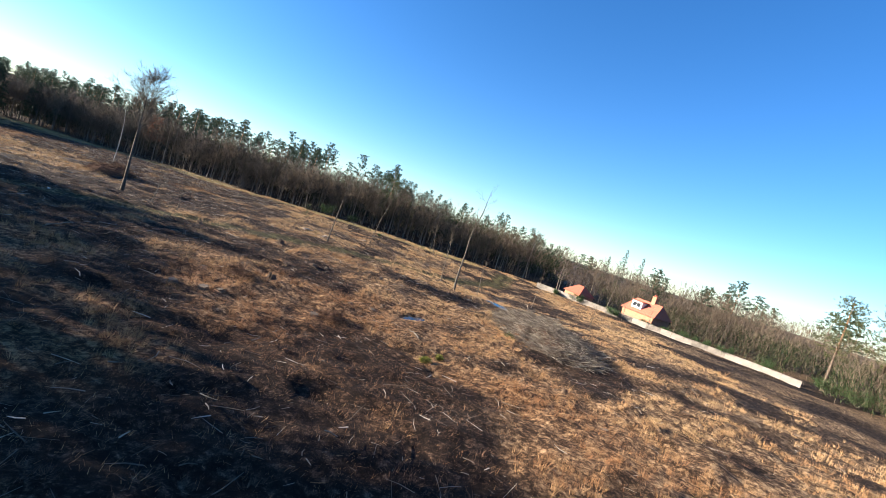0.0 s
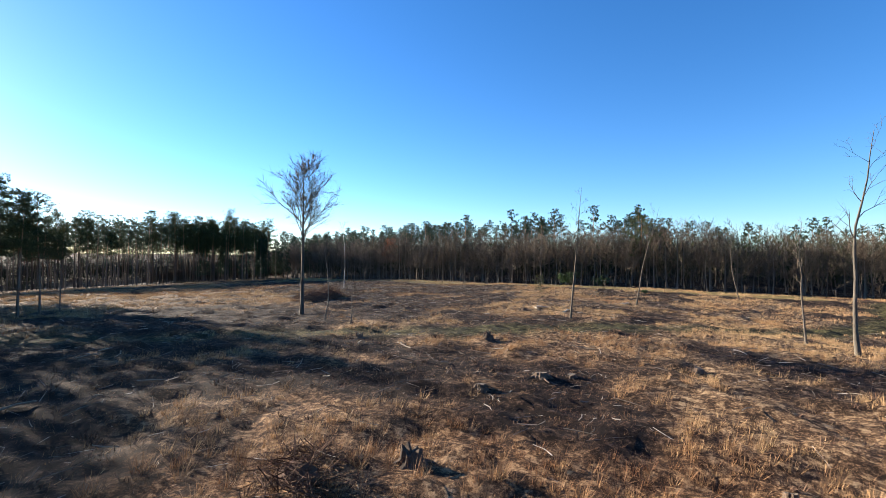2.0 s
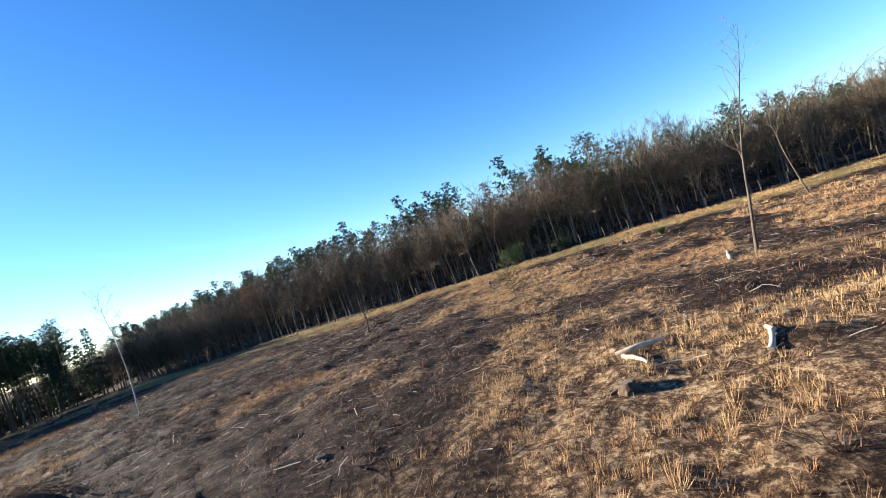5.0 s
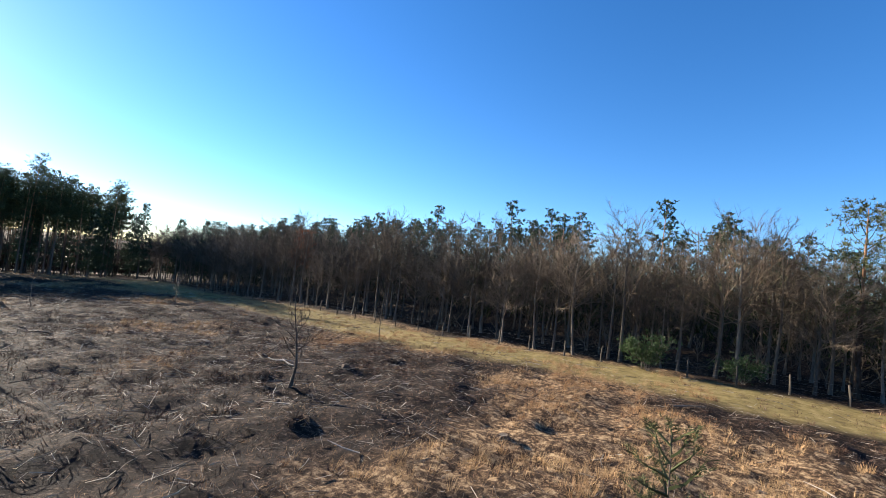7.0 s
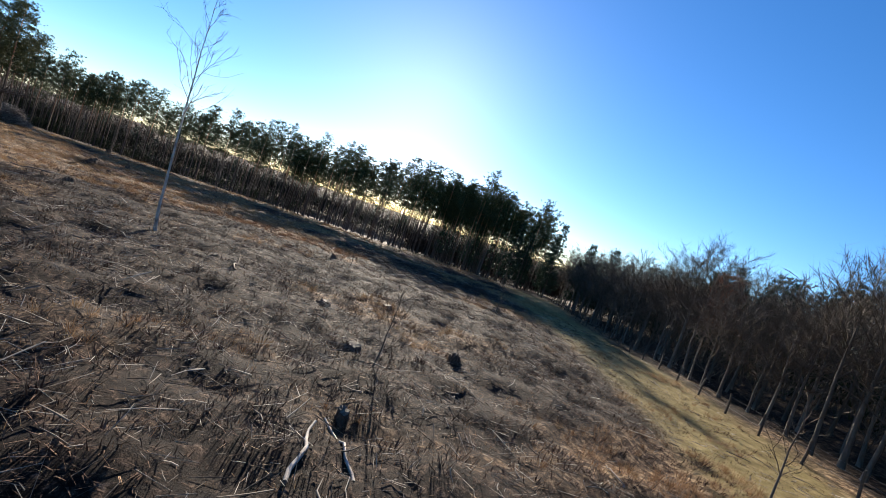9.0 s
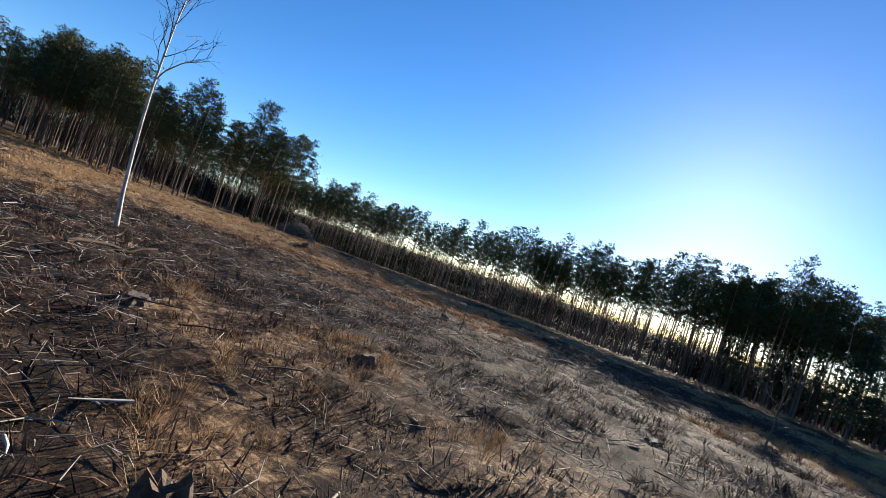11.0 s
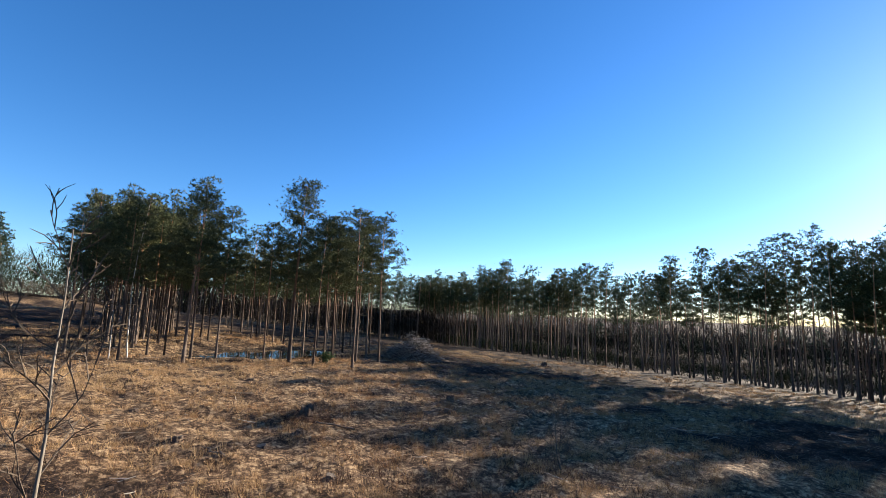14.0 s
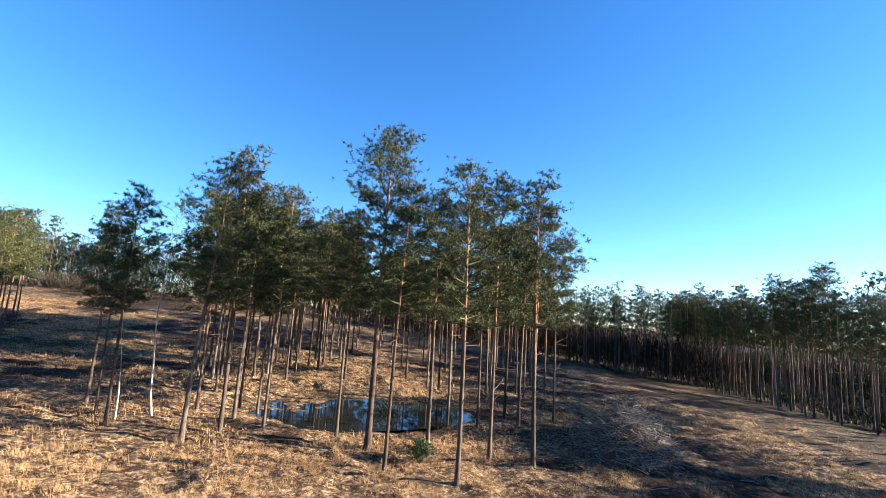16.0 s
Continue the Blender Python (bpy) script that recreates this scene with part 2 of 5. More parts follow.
# ---- the lie of the land ----
def vnoise(x, y, seed=0):
    """Smooth value noise, 0 to 1, for arrays."""
    x, y = np.asarray(x, float), np.asarray(y, float)
    i, j = np.floor(x).astype(np.int64), np.floor(y).astype(np.int64)
    fx, fy = x - i, y - j
    fx, fy = fx * fx * (3 - 2 * fx), fy * fy * (3 - 2 * fy)

    def h(a, b):
        k = (a * 374761393 + b * 668265263 + seed * 974711) & 0xFFFFFFFF
        k = ((k ^ (k >> 13)) * 1274126177) & 0xFFFFFFFF
        return ((k ^ (k >> 16)) & 0xFFFF) / 65535.0

    return (h(i, j) * (1 - fx) + h(i + 1, j) * fx) * (1 - fy) + (h(i, j + 1) * (1 - fx) + h(i + 1, j + 1) * fx) * fy


def edge_x(y):
    """The wood's edge on the far side of the clearing."""
    return 110.5 + 0.0012 * (np.asarray(y, float) - 10) ** 2


POND = (28.4, 84.9, 5.2, 7.2)
TRACK = [(8, 62), (22, 45), (34, 29), (46, 17), (55, 8), (66, -3), (80, -13), (97, -17)]
LINE = [(-4, 0), (12, 1), (30, 9), (55, 19), (78, 26), (90, 36), (95, 50), (86, 67), (77, 79), (62, 90)]


def line_gap(x, y, line):
    """Distance from a polyline."""
    best = np.full(np.shape(x), 1e9)
    for (ax, ay), (bx, by) in zip(line, line[1:]):
        dx, dy = bx - ax, by - ay
        s = np.clip(((x - ax) * dx + (y - ay) * dy) / (dx * dx + dy * dy), 0, 1)
        best = np.minimum(best, np.hypot(x - ax - s * dx, y - ay - s * dy))
    return best


def land(x, y, fine=True):
    x, y = np.asarray(x, float), np.asarray(y, float)
    u, v = np.clip((x - 60) / 50, -1.6, 1.4), np.clip((y - 45) / 50, -2.1, 2.4)
    z = -0.005 - 0.508 * u + 1.023 * v - 0.083 * u * u + 0.48 * u * v - 0.516 * v * v
    z = z - 0.0437 * (np.clip(y, -115, 310) - 45)
    z = z - 1.2 * np.exp(-((x - 68) / 28) ** 2 - ((y + 8) / 14) ** 2) - 0.6 * np.exp(-((x - 64) / 17) ** 2 - ((y - 80) / 15) ** 2) - 0.45 * np.exp(-((x - 27) / 14) ** 2 - ((y - 2) / 11) ** 2)
    z = z + 6.0 * np.exp(-((x + 62) / 42) ** 2 - ((y - 5) / 75) ** 2)
    z = z + 0.1 * np.clip(x - edge_x(y) - 3, 0, 90) * np.clip((y + 60) / 40, 0, 1)
    z = z + 0.09 * np.clip(y - 166, 0, 140)
    z = z + 0.5 * (vnoise(x / 17, y / 17, 3) - 0.5)
    px, py, pa, pb = POND
    r = np.hypot((x - px) / pa, (y - py) / pb) + 0.25 * (vnoise(x / 2.5, y / 2.5, 8) - 0.5)
    z = z - 0.55 * np.clip(1.35 - r, 0, 0.5) / 0.5
    for qx, qy, qa, qb, ang in PUDDLES:
        c, s = math.cos(ang), math.sin(ang)
        e = np.hypot(((x - qx) * c + (y - qy) * s) / qa, (-(x - qx) * s + (y - qy) * c) / qb)
        z = z - 0.3 * np.clip(1.4 - e, 0, 0.5) / 0.5
    if fine:
        near = (np.abs(x - 50) < 110) & (np.abs(y - 55) < 120)
        rugged = near * np.clip(np.abs(x - edge_x(y) + 6.6) / 4.0 - 0.6, 0.15, 1)
        z = z + rugged * (0.26 * (vnoise(x / 2.3, y / 2.3, 5) - 0.5) + 0.25 * (vnoise(x / 0.95, y / 0.95, 6) - 0.5) + 0.2 * (vnoise(x / 0.55, y / 0.55, 7) - 0.5))
        g = line_gap(x, y, TRACK)
        z = z - 0.12 * np.exp(-((g - 0.9) / 0.35) ** 2)
    return z


# small standing waters: centre, half length, half width, heading
PUDDLES = [(31.0, -0.3, 1.2, 0.65, 2.6), (48.5, -11.5, 4.6, 0.9, 0.75), (36.6, 29.6, 1.3, 0.28, -0.8), (59.5, 95.0, 1.0, 0.5, 0.4)]


def at(x, y):
    return float(land(x, y))


def brash_cover(x, y):
    """How far felling brash, not grass, covers a spot: 0 to 1."""
    a = 0.5 * vnoise(x / 9, y / 9, 21) + 0.5 * vnoise(x / 2.7, y / 2.7, 22)
    a = a - 0.3 * np.exp(-((x - 52) / 22) ** 2 - ((y - 84) / 22) ** 2)
    # (85, 54): real brash, raised further to paint the dark of backlit ground
    a = a + 0.16 * np.exp(-((x - 17) / 9) ** 2 - ((y - 6) / 8) ** 2) + 0.3 * np.exp(-((x - 85) / 18) ** 2 - ((y - 54) / 20) ** 2)
    return np.clip((a - 0.44) / 0.16, 0, 1)


def bracken(x, y):
    """Where dead bracken and heather turn the ground russet, and shade is painted at (86, 54) and (74, 75): 0 to 1."""
    a = np.exp(-((x - 20) / 21) ** 2 - ((y - 12) / 24) ** 2) + 0.45 * np.exp(-((x - 86) / 15) ** 2 - ((y - 54) / 17) ** 2) + 0.6 * np.exp(-((x - 74) / 9) ** 2 - ((y - 75) / 9) ** 2)
    return np.clip(a * (0.6 + 0.8 * vnoise(x / 4, y / 4, 61)), 0, 1)


def sheet(name, verts, faces, mat):
    me = bpy.data.meshes.new(name)
    me.from_pydata(verts, [], faces)
    me.materials.append(mat)
    me.update()
    return me


def build_ground():
    def axis(a, b, step, far):
        mid = np.arange(a, b + step, step)
        out, d = [], step
        p = 0.0
        while p < far:
            d *= 1.14
            p += d
            out.append(p)
        return np.r_[a - np.array(out)[::-1], mid, mid[-1] + np.array(out)]

    xs, ys = axis(-6, 106, 0.42, 2600), axis(-20, 120, 0.44, 2600)
    X, Y = np.meshgrid(xs, ys)
    Z = land(X, Y)
    far = np.hypot(X - 50, Y - 55)
    Z = Z - 0.000002 * np.clip(far - 400, 0, None) ** 2
    nx, ny = len(xs), len(ys)
    me = bpy.data.meshes.new("ground")
    me.vertices.add(nx * ny)
    me.vertices.foreach_set("co", np.stack([X, Y, Z], -1).ravel().astype(np.float32))
    k = np.arange((nx - 1) * (ny - 1))
    i = k // (nx - 1) * nx + k % (nx - 1)
    quads = np.stack([i, i + 1, i + nx + 1, i + nx], -1).ravel().astype(np.int32)
    me.loops.add(len(quads))
    me.loops.foreach_set("vertex_index", quads)
    me.polygons.add(len(k))
    me.polygons.foreach_set("loop_start", (np.arange(len(k)) * 4).astype(np.int32))
    me.update(calc_edges=True)
    me.polygons.foreach_set("use_smooth", np.ones(len(k), bool))
    c = me.color_attributes.new("cover", 'FLOAT_COLOR', 'POINT')
    ex = edge_x(Y)
    strip = np.clip(1 - np.abs(X - (ex - 6.6 + 1.6 * (vnoise(Y / 9, Y * 0, 31) - 0.5))) / 5.0, 0, 1) * 2.6
    strip = np.clip(strip, 0, 1) * (Y > -12)
    # second term: belt floor, set to dark brash to stand for its shade
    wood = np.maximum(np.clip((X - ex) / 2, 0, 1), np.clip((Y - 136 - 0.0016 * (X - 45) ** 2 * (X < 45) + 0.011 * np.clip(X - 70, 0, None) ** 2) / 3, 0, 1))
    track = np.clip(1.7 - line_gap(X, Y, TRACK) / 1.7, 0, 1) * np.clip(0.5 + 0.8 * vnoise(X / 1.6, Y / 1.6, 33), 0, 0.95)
    brash_and_shade = np.maximum(brash_cover(X, Y), wood * 0.8)
    tone = np.stack([brash_and_shade, strip * (1 - wood), track, bracken(X, Y)], -1)
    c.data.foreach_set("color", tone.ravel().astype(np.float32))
    me.materials.append(GROUND)
    return tagged(new("ground", me), "rough heath clearing with dry straw grass and felling brash", "ground", kind="structure")


build_ground()


def water_sheet(name, x, y, a, b, ang, z, label):
    n = 40
    vs = []
    for k in range(n):
        w = 2 * math.pi * k / n
        r = 1.25 + 0.1 * math.sin(3 * w + x)
        p, q = a * r * math.cos(w), b * r * math.sin(w)
        vs.append((x + p * math.cos(ang) - q * math.sin(ang), y + p * math.sin(ang) + q * math.cos(ang), z))
    return tagged(new(name, sheet(name, vs, [tuple(range(n))], WATER)), label, "water", kind="structure")


def bare_level(x, y):
    return float(land(x, y, False))


water_sheet("pond_water", POND[0], POND[1], POND[2], POND[3], 0, bare_level(POND[0], POND[1]) + 0.2, "still dark pond water among pine trunks")
for qx, qy, qa, qb, ang in PUDDLES:
    water_sheet("puddle_water", qx, qy, qa, qb, ang, bare_level(qx, qy) + 0.12, "shallow dark standing water in rough grass")


# ---- mesh tools ----
class Geo:
    def __init__(self):
        self.v, self.f = [], []

    def tube(self, pts, rads, sides=5, cap=False):
        base = len(self.v)
        for k, p in enumerate(pts):
            d = (pts[min(k + 1, len(pts) - 1)] - pts[max(k - 1, 0)]).normalized()
            a = d.orthogonal().normalized() if abs(d.z) < 0.99 else Vector((1, 0, 0))
            if k and (ref - ref.dot(d) * d).length > 1e-3:
                a = (ref - ref.dot(d) * d).normalized()
            ref = a
            c = d.cross(a)
            for s in range(sides):
                w = 2 * math.pi * s / sides
                self.v.append(p + (a * math.cos(w) + c * math.sin(w)) * rads[k])
        for k in range(len(pts) - 1):
            for s in range(sides):
                i, j = base + k * sides + s, base + k * sides + (s + 1) % sides
                self.f.append((i, j, j + sides, i + sides))
        if cap:
            self.f.append(tuple(base + s for s in reversed(range(sides))))
            self.f.append(tuple(base + (len(pts) - 1) * sides + s for s in range(sides)))

    def tri(self, a, b, c):
        k = len(self.v)
        self.v += [a, b, c]
        self.f.append((k, k + 1, k + 2))

    def spray(self, rng, p, d, size, count, width):
        """A tuft of needles or small leaves that fans out from p."""
        for _ in range(count):
            w = (d + Vector((rng.gauss(0, 0.75), rng.gauss(0, 0.75), rng.gauss(0, 0.6)))).normalized()
            s = w.cross(Vector((rng.gauss(0, 1), rng.gauss(0, 1), rng.gauss(0, 1)))).normalized() * width
            e = p + w * size * rng.uniform(0.6, 1.2)
            self.tri(p + s * 0.5 + w * size * 0.15, p - s * 0.5 + w * size * 0.15, e + s * rng.uniform(-0.6, 0.6))

    def mesh(self, name, mat, smooth=False):
        me = bpy.data.meshes.new(name)
        me.from_pydata([tuple(p) for p in self.v], [], self.f)
        me.materials.append(mat)
        if smooth:
            me.polygons.foreach_set("use_smooth", np.ones(len(me.polygons), bool))
        me.update()
        return me


def part(name, data, parent, label=""):
    """One mesh object under a thing or a part."""
    ob = new(name, data)
    ob.parent = parent
    if label:
        ob["label"] = label
    return ob


def thing(name, m, parts, label, category, group=""):
    """A top-level thing: an Empty at its base with a mesh for each part."""
    e = new(name)
    e.empty_display_size = 0.3
    e.matrix_basis = m
    for pn, data in parts:
        part(pn, data, e)
    return tagged(e, label, category, group)


def stand(x, y, turn=0.0, scale=1.0, sink=0.05, lean=0.0):
    return Matrix.Translation((x, y, at(x, y) - sink)) @ Euler((radians(lean), 0, radians(turn))).to_matrix().to_4x4() @ Matrix.Diagonal((*(scale if isinstance(scale, tuple) else (scale,) * 3), 1))


def place(proto, x, y, turn=0.0, scale=1.0, sink=0.05, lean=0.0):
    """A copy of a thing, set upright on the land."""
    ob = copy_thing(proto, Matrix())
    ob.matrix_basis = stand(x, y, turn, scale, sink, lean)
    return ob


# ---- trees ----
def bent(rng, p, d, length, segs, wobble, lift=0.0):
    pts, d = [p], d.normalized()
    for _ in range(segs):
        d = (d + Vector((rng.gauss(0, wobble), rng.gauss(0, wobble), rng.gauss(0, wobble) + lift))).normalized()
        pts.append(pts[-1] + d * length / segs)
    return pts


def along(pts, t):
    k = min(int(t * (len(pts) - 1)), len(pts) - 2)
    return pts[k].lerp(pts[k + 1], t * (len(pts) - 1) - k)


def bare_tree(seed, height, girth, start=0.35, limbs=12, spread=0.32, upward=0.7, subs=4, twigs=4, wobble=0.05, lean=(0, 0), fine=0.008, tlen=1.0, flat=False):
    """Trunk and crown meshes of a leafless broadleaf tree."""
    rng = random.Random(seed)
    t, c = Geo(), Geo()
    stem = bent(rng, Vector((0, 0, 0)), Vector((lean[0], lean[1], 1)), height, 9, wobble, 0.02)
    n = len(stem) - 1
    drift = stem[n] - Vector((lean[0] * height, lean[1] * height, stem[n].z))
    stem = [p - drift * (k / n) for k, p in enumerate(stem)]
    rad = [max(girth * (1 - 0.9 * (k / n)) * (1.35 if k == 0 else 1), fine) for k in range(n + 1)]
    t.tube(stem, rad, 7)
    for k in range(limbs):
        s = start + (0.97 - start) * (k + rng.random()) / limbs
        a = 2.4 * k + rng.uniform(-0.5, 0.5)
        up = upward * rng.uniform(0.6, 1.4) + 0.45 * s
        reach = height * spread * (1.15 - 0.75 * s) * rng.uniform(0.7, 1.25)
        p0 = along(stem, s)
        r0 = max(girth * (1 - 0.9 * s) * 0.55, fine * 1.5)
        limb = bent(rng, p0, Vector((math.cos(a), math.sin(a), up)), reach, 4, 0.16, 0.05)
        c.tube(limb, [r0, r0 * 0.75, r0 * 0.55, r0 * 0.38, fine], 4)
        for j in range(subs):
            q = 0.25 + 0.75 * (j + rng.random()) / subs
            d = (limb[min(4, int(q * 4) + 1)] - limb[max(0, int(q * 4) - 1)]).normalized()
            b = bent(rng, along(limb, min(q, 0.99)), d + Vector((rng.gauss(0, 0.6), rng.gauss(0, 0.6), rng.gauss(0.25, 0.4))),
                     reach * 0.5 * rng.uniform(0.6, 1.2), 2, 0.2, 0.06)
            c.tube(b, [r0 * 0.35 + fine * 0.5, r0 * 0.2 + fine * 0.5, fine * 0.7], 3)
            for _ in range(twigs):
                w = along(b, rng.uniform(0.25, 1.0))
                e = bent(rng, w, (b[-1] - b[0]).normalized() + Vector((rng.gauss(0, 0.6), rng.gauss(0, 0.6), rng.gauss(0.15, 0.5))),
                         tlen * reach * rng.uniform(0.15, 0.4), 2, 0.2)
                if flat:
                    w2 = (e[-1] - w).cross(Vector((rng.gauss(0, 1), rng.gauss(0, 1), rng.gauss(0, 1)))).normalized() * fine * 0.9
                    c.tri(w + w2, w - w2, e[-1])
                else:
                    c.tube(e, [fine * 0.8, fine * 0.6, fine * 0.3], 3)
    return t, c


def pine_tree(seed, height, girth, start=0.5, reach=2.6, branches=30, tufts=13, per=9, size=0.42, lean=(0, 0), dead=9, width=0.06, shape=0.75, bare=False):
    """Trunk and crown meshes of a tall, drawn-up pine whose needles sit in flat pads at the ends of the side twigs."""
    rng = random.Random(seed)
    t, c = Geo(), Geo()
    stem = bent(rng, Vector((0, 0, 0)), Vector((lean[0], lean[1], 1)), height, 10, 0.011, 0.012)
    rad = [girth * (1.3 if k == 0 else 1 - 0.85 * (k / 10) ** 1.2) for k in range(11)]
    t.tube(stem, rad, 7)
    for k in range(dead):
        s = rng.uniform(0.2, start + 0.08)
        a = rng.uniform(0, 6.28)
        b = bent(rng, along(stem, s), Vector((math.cos(a), math.sin(a), rng.uniform(-0.1, 0.5))), rng.uniform(0.5, 1.9), 3, 0.15)
        t.tube(b, [0.035, 0.025, 0.018, 0.008], 3)
    for k in range(branches):
        s = start + (0.99 - start) * (k + rng.random() * 0.9) / branches
        q = (s - start) / (1 - start)
        a = 2.4 * k + rng.uniform(-0.6, 0.6)
        R = reach * min(1.0, 0.45 + 2.2 * q) * (1 - q) ** shape * rng.uniform(0.55, 1.3) + 0.4
        b = bent(rng, along(stem, s), Vector((math.cos(a), math.sin(a), 0.0 + 1.0 * q)), R, 3, 0.14, 0.1)
        c.tube(b[::3] if bare else b, [0.05, 0.01] if bare else [0.045 * (1.1 - q) + 0.012, 0.03, 0.02, 0.01], 3)
        m = max(3, int(tufts * (R / reach + 0.15)))
        pads = 2 + int(4 * R / reach)
        for i in range(pads):
            u = 1.0 if i == 0 else rng.uniform(0.35, 0.95)
            p0 = along(b, min(u, 0.999))
            w = a + rng.choice((-1, 1)) * rng.uniform(0.5, 1.2) if i else a
            d = Vector((math.cos(w), math.sin(w), 0.35))
            tip = p0 + d * R * rng.uniform(0.16, 0.34)
            if not bare:
                c.tube([p0, tip], [0.014, 0.006], 3)
            wide = 0.12 * reach * rng.uniform(0.7, 1.25)
            for j in range(max(2, m // pads)):
                p = p0.lerp(tip, rng.uniform(0.25, 1.05)) + Vector((rng.gauss(0, wide), rng.gauss(0, wide), rng.gauss(0.04, wide * 0.35)))
                c.spray(rng, p, Vector((math.cos(w) * 0.35, math.sin(w) * 0.35, 0.55)), size, per, width)
    return t, c


def spruce_tree(seed, height, reach, per=7, tiers=24):
    rng = random.Random(seed)
    t, c = Geo(), Geo()
    t.tube(bent(rng, Vector((0, 0, 0)), Vector((0, 0, 1)), height, 5, 0.008), [0.2, 0.16, 0.12, 0.08, 0.05, 0.02], 6)
    for k in range(tiers):
        q = k / tiers
        z = height * (0.14 + 0.85 * q)
        for j in range(6):
            a = j * 1.047 + k * 0.7 + rng.uniform(-0.5, 0.5)
            R = reach * (1 - q) ** 0.85 * rng.uniform(0.5, 1.2) + 0.25
            b = bent(rng, Vector((0, 0, z + rng.uniform(-0.3, 0.3))), Vector((math.cos(a), math.sin(a), rng.uniform(-0.35, 0.15))), R, 2, 0.12, 0.0)
            c.tube(b, [0.03, 0.02, 0.008], 3)
            for i in range(max(2, int(6 * R / reach) + 1)):
                c.spray(rng, along(b, min(rng.uniform(0.2, 1), 0.99)) + Vector((0, 0, rng.gauss(0, 0.15))), Vector((math.cos(a), math.sin(a), 0.0)), 0.6, per, 0.13)
    return t, c


def tree(name, geo, x, y, turn=0.0, scale=1.0, label="", group="", lean=0.0, category="tree", sink=0.08):
    """Sets up a tree whose trunk and crown meshes may be shared with others of its form."""
    return thing(name, stand(x, y, turn, scale, sink, lean), [("trunk", geo[0]), ("crown", geo[1])], label, category, group)


def meshes(pair, name, bark, leaf):
    return pair[0].mesh(name + "_trunk", bark, True), pair[1].mesh(name + "_crown", leaf)


rng = random.Random(7)
PINES = [meshes(pine_tree(40 + k, h, g, s, r, b, int(tf * 3.4), 14, 0.25, width=0.034), "pine", PINE_BARK, NEEDLE) for k, (h, g, s, r, b, tf) in enumerate([
    (16.6, 0.14, 0.46, 2.9, 38, 17), (15.8, 0.12, 0.47, 2.6, 36, 16), (15.0, 0.105, 0.48, 2.3, 32, 16),
    (16.2, 0.13, 0.45, 2.6, 36, 16), (14.3, 0.1, 0.53, 2.0, 28, 16), (15.5, 0.115, 0.56, 2.3, 30, 17)])]
BIG_PINE = meshes(pine_tree(77, 18.0, 0.19, 0.42, 3.3, 58, 66, 14, 0.26, width=0.036, shape=0.5), "big_pine", PINE_BARK, NEEDLE)
BACK_PINES = [meshes(pine_tree(65 + k, h, 0.13, 0.54, 2.6, 20, 9, 6, 0.45, dead=3, width=0.13, bare=True), "back_pine", PINE_BARK, NEEDLE) for k, h in enumerate((19.0, 18.0, 17.0))]
FAR_PINES = [meshes(pine_tree(60 + k, h, 0.13, s, r, 33, 29, 9, 0.36, dead=6, width=0.07), "far_pine", PINE_BARK, NEEDLE)
             for k, (h, s, r) in enumerate([(19.0, 0.54, 2.8), (18.0, 0.55, 2.5), (19.8, 0.5, 3.0), (17.0, 0.52, 2.4)])]

MID_PINES = [meshes(pine_tree(45 + k, h, 0.115, 0.44, r, 32, 27, 9, 0.36, dead=6, width=0.07), "mid_pine", PINE_BARK, NEEDLE)
             for k, (h, r) in enumerate([(16.4, 2.9), (15.6, 2.6), (16.0, 2.7), (15.0, 2.5)])]

# the clump round the pond: trees that stand in front, then the rest of the stand
FRONT = [(36, 73, 4), (38.3, 75, 2), (39.3, 79.2, 0), (33, 77, 1), (28, 76, 5), (30, 78.5, 2), (36, 82, 1), (31, 80, 4),
         (36, 86, 4), (41, 89, 4), (38, 91, 2), (42, 92.2, 1), (35, 93, 3), (31.5, 94.5, 2), (38.2, 94.2, 5),
         (28, 97, 1), (39, 96.3, 3), (32.5, 98, 0), (27, 101, 4), (19, 92.5, 2), (25.5, 93, 1), (17.5, 91.5, 4), (19, 97, 3), (18, 74, 0),
         (18, 79, 2), (34.6, 71.5, 3), (8, 104, 1), (14, 104, 0), (8, 75, 3), (21, 79, 5)]
LAB = "tall slender pine with bare lower stem and green crown"
for x, y, k in FRONT:
    tree("pine", PINES[k], x, y, rng.uniform(0, 360), rng.uniform(0.93, 1.02) * (0.74 if y < 74.5 and x > 30 else 0.82 if y < 78 else 0.87 if y < 84 else 0.95), LAB, "pines round the pond", rng.uniform(-0.6, 0.6))
tree("pine", BIG_PINE, 37.6, 87.9, 40, 0.92, "tallest broad-crowned pine beside the pond", "pines round the pond")
spots = [(x, y) for x, y, _ in FRONT] + [(37.6, 87.9)]
for k in range(34):
    x, y = -9 + 0.75 * k + rng.uniform(-0.4, 0.4), 72 + rng.random() * 9
    spots.append((x, y))
    tree("pine", MID_PINES[rng.randrange(4)], x, y, rng.uniform(0, 360), rng.uniform(0.95, 1.05), LAB, "pines round the pond", rng.uniform(-0.6, 0.6))
tries = inner = 0
while inner < 16 and tries < 4000:
    tries += 1
    x = rng.uniform(9, 37)
    y = max(70, 94.5 - 0.6 * (63 - x)) + 1 + rng.random() * 8
    if math.hypot((x - POND[0]) / (POND[2] + 1.6), (y - POND[1]) / (POND[3] + 1.4)) < 1 or min(math.hypot(x - a, y - b) for a, b in spots) < 1.7:
        continue
    inner += 1
    spots.append((x, y))
    tree("pine", MID_PINES[rng.randrange(4)], x, y, rng.uniform(0, 360), rng.uniform(0.94, 1.02) * (0.9 if x > 32 else 1), LAB, "pines round the pond", rng.uniform(-0.6, 0.6))
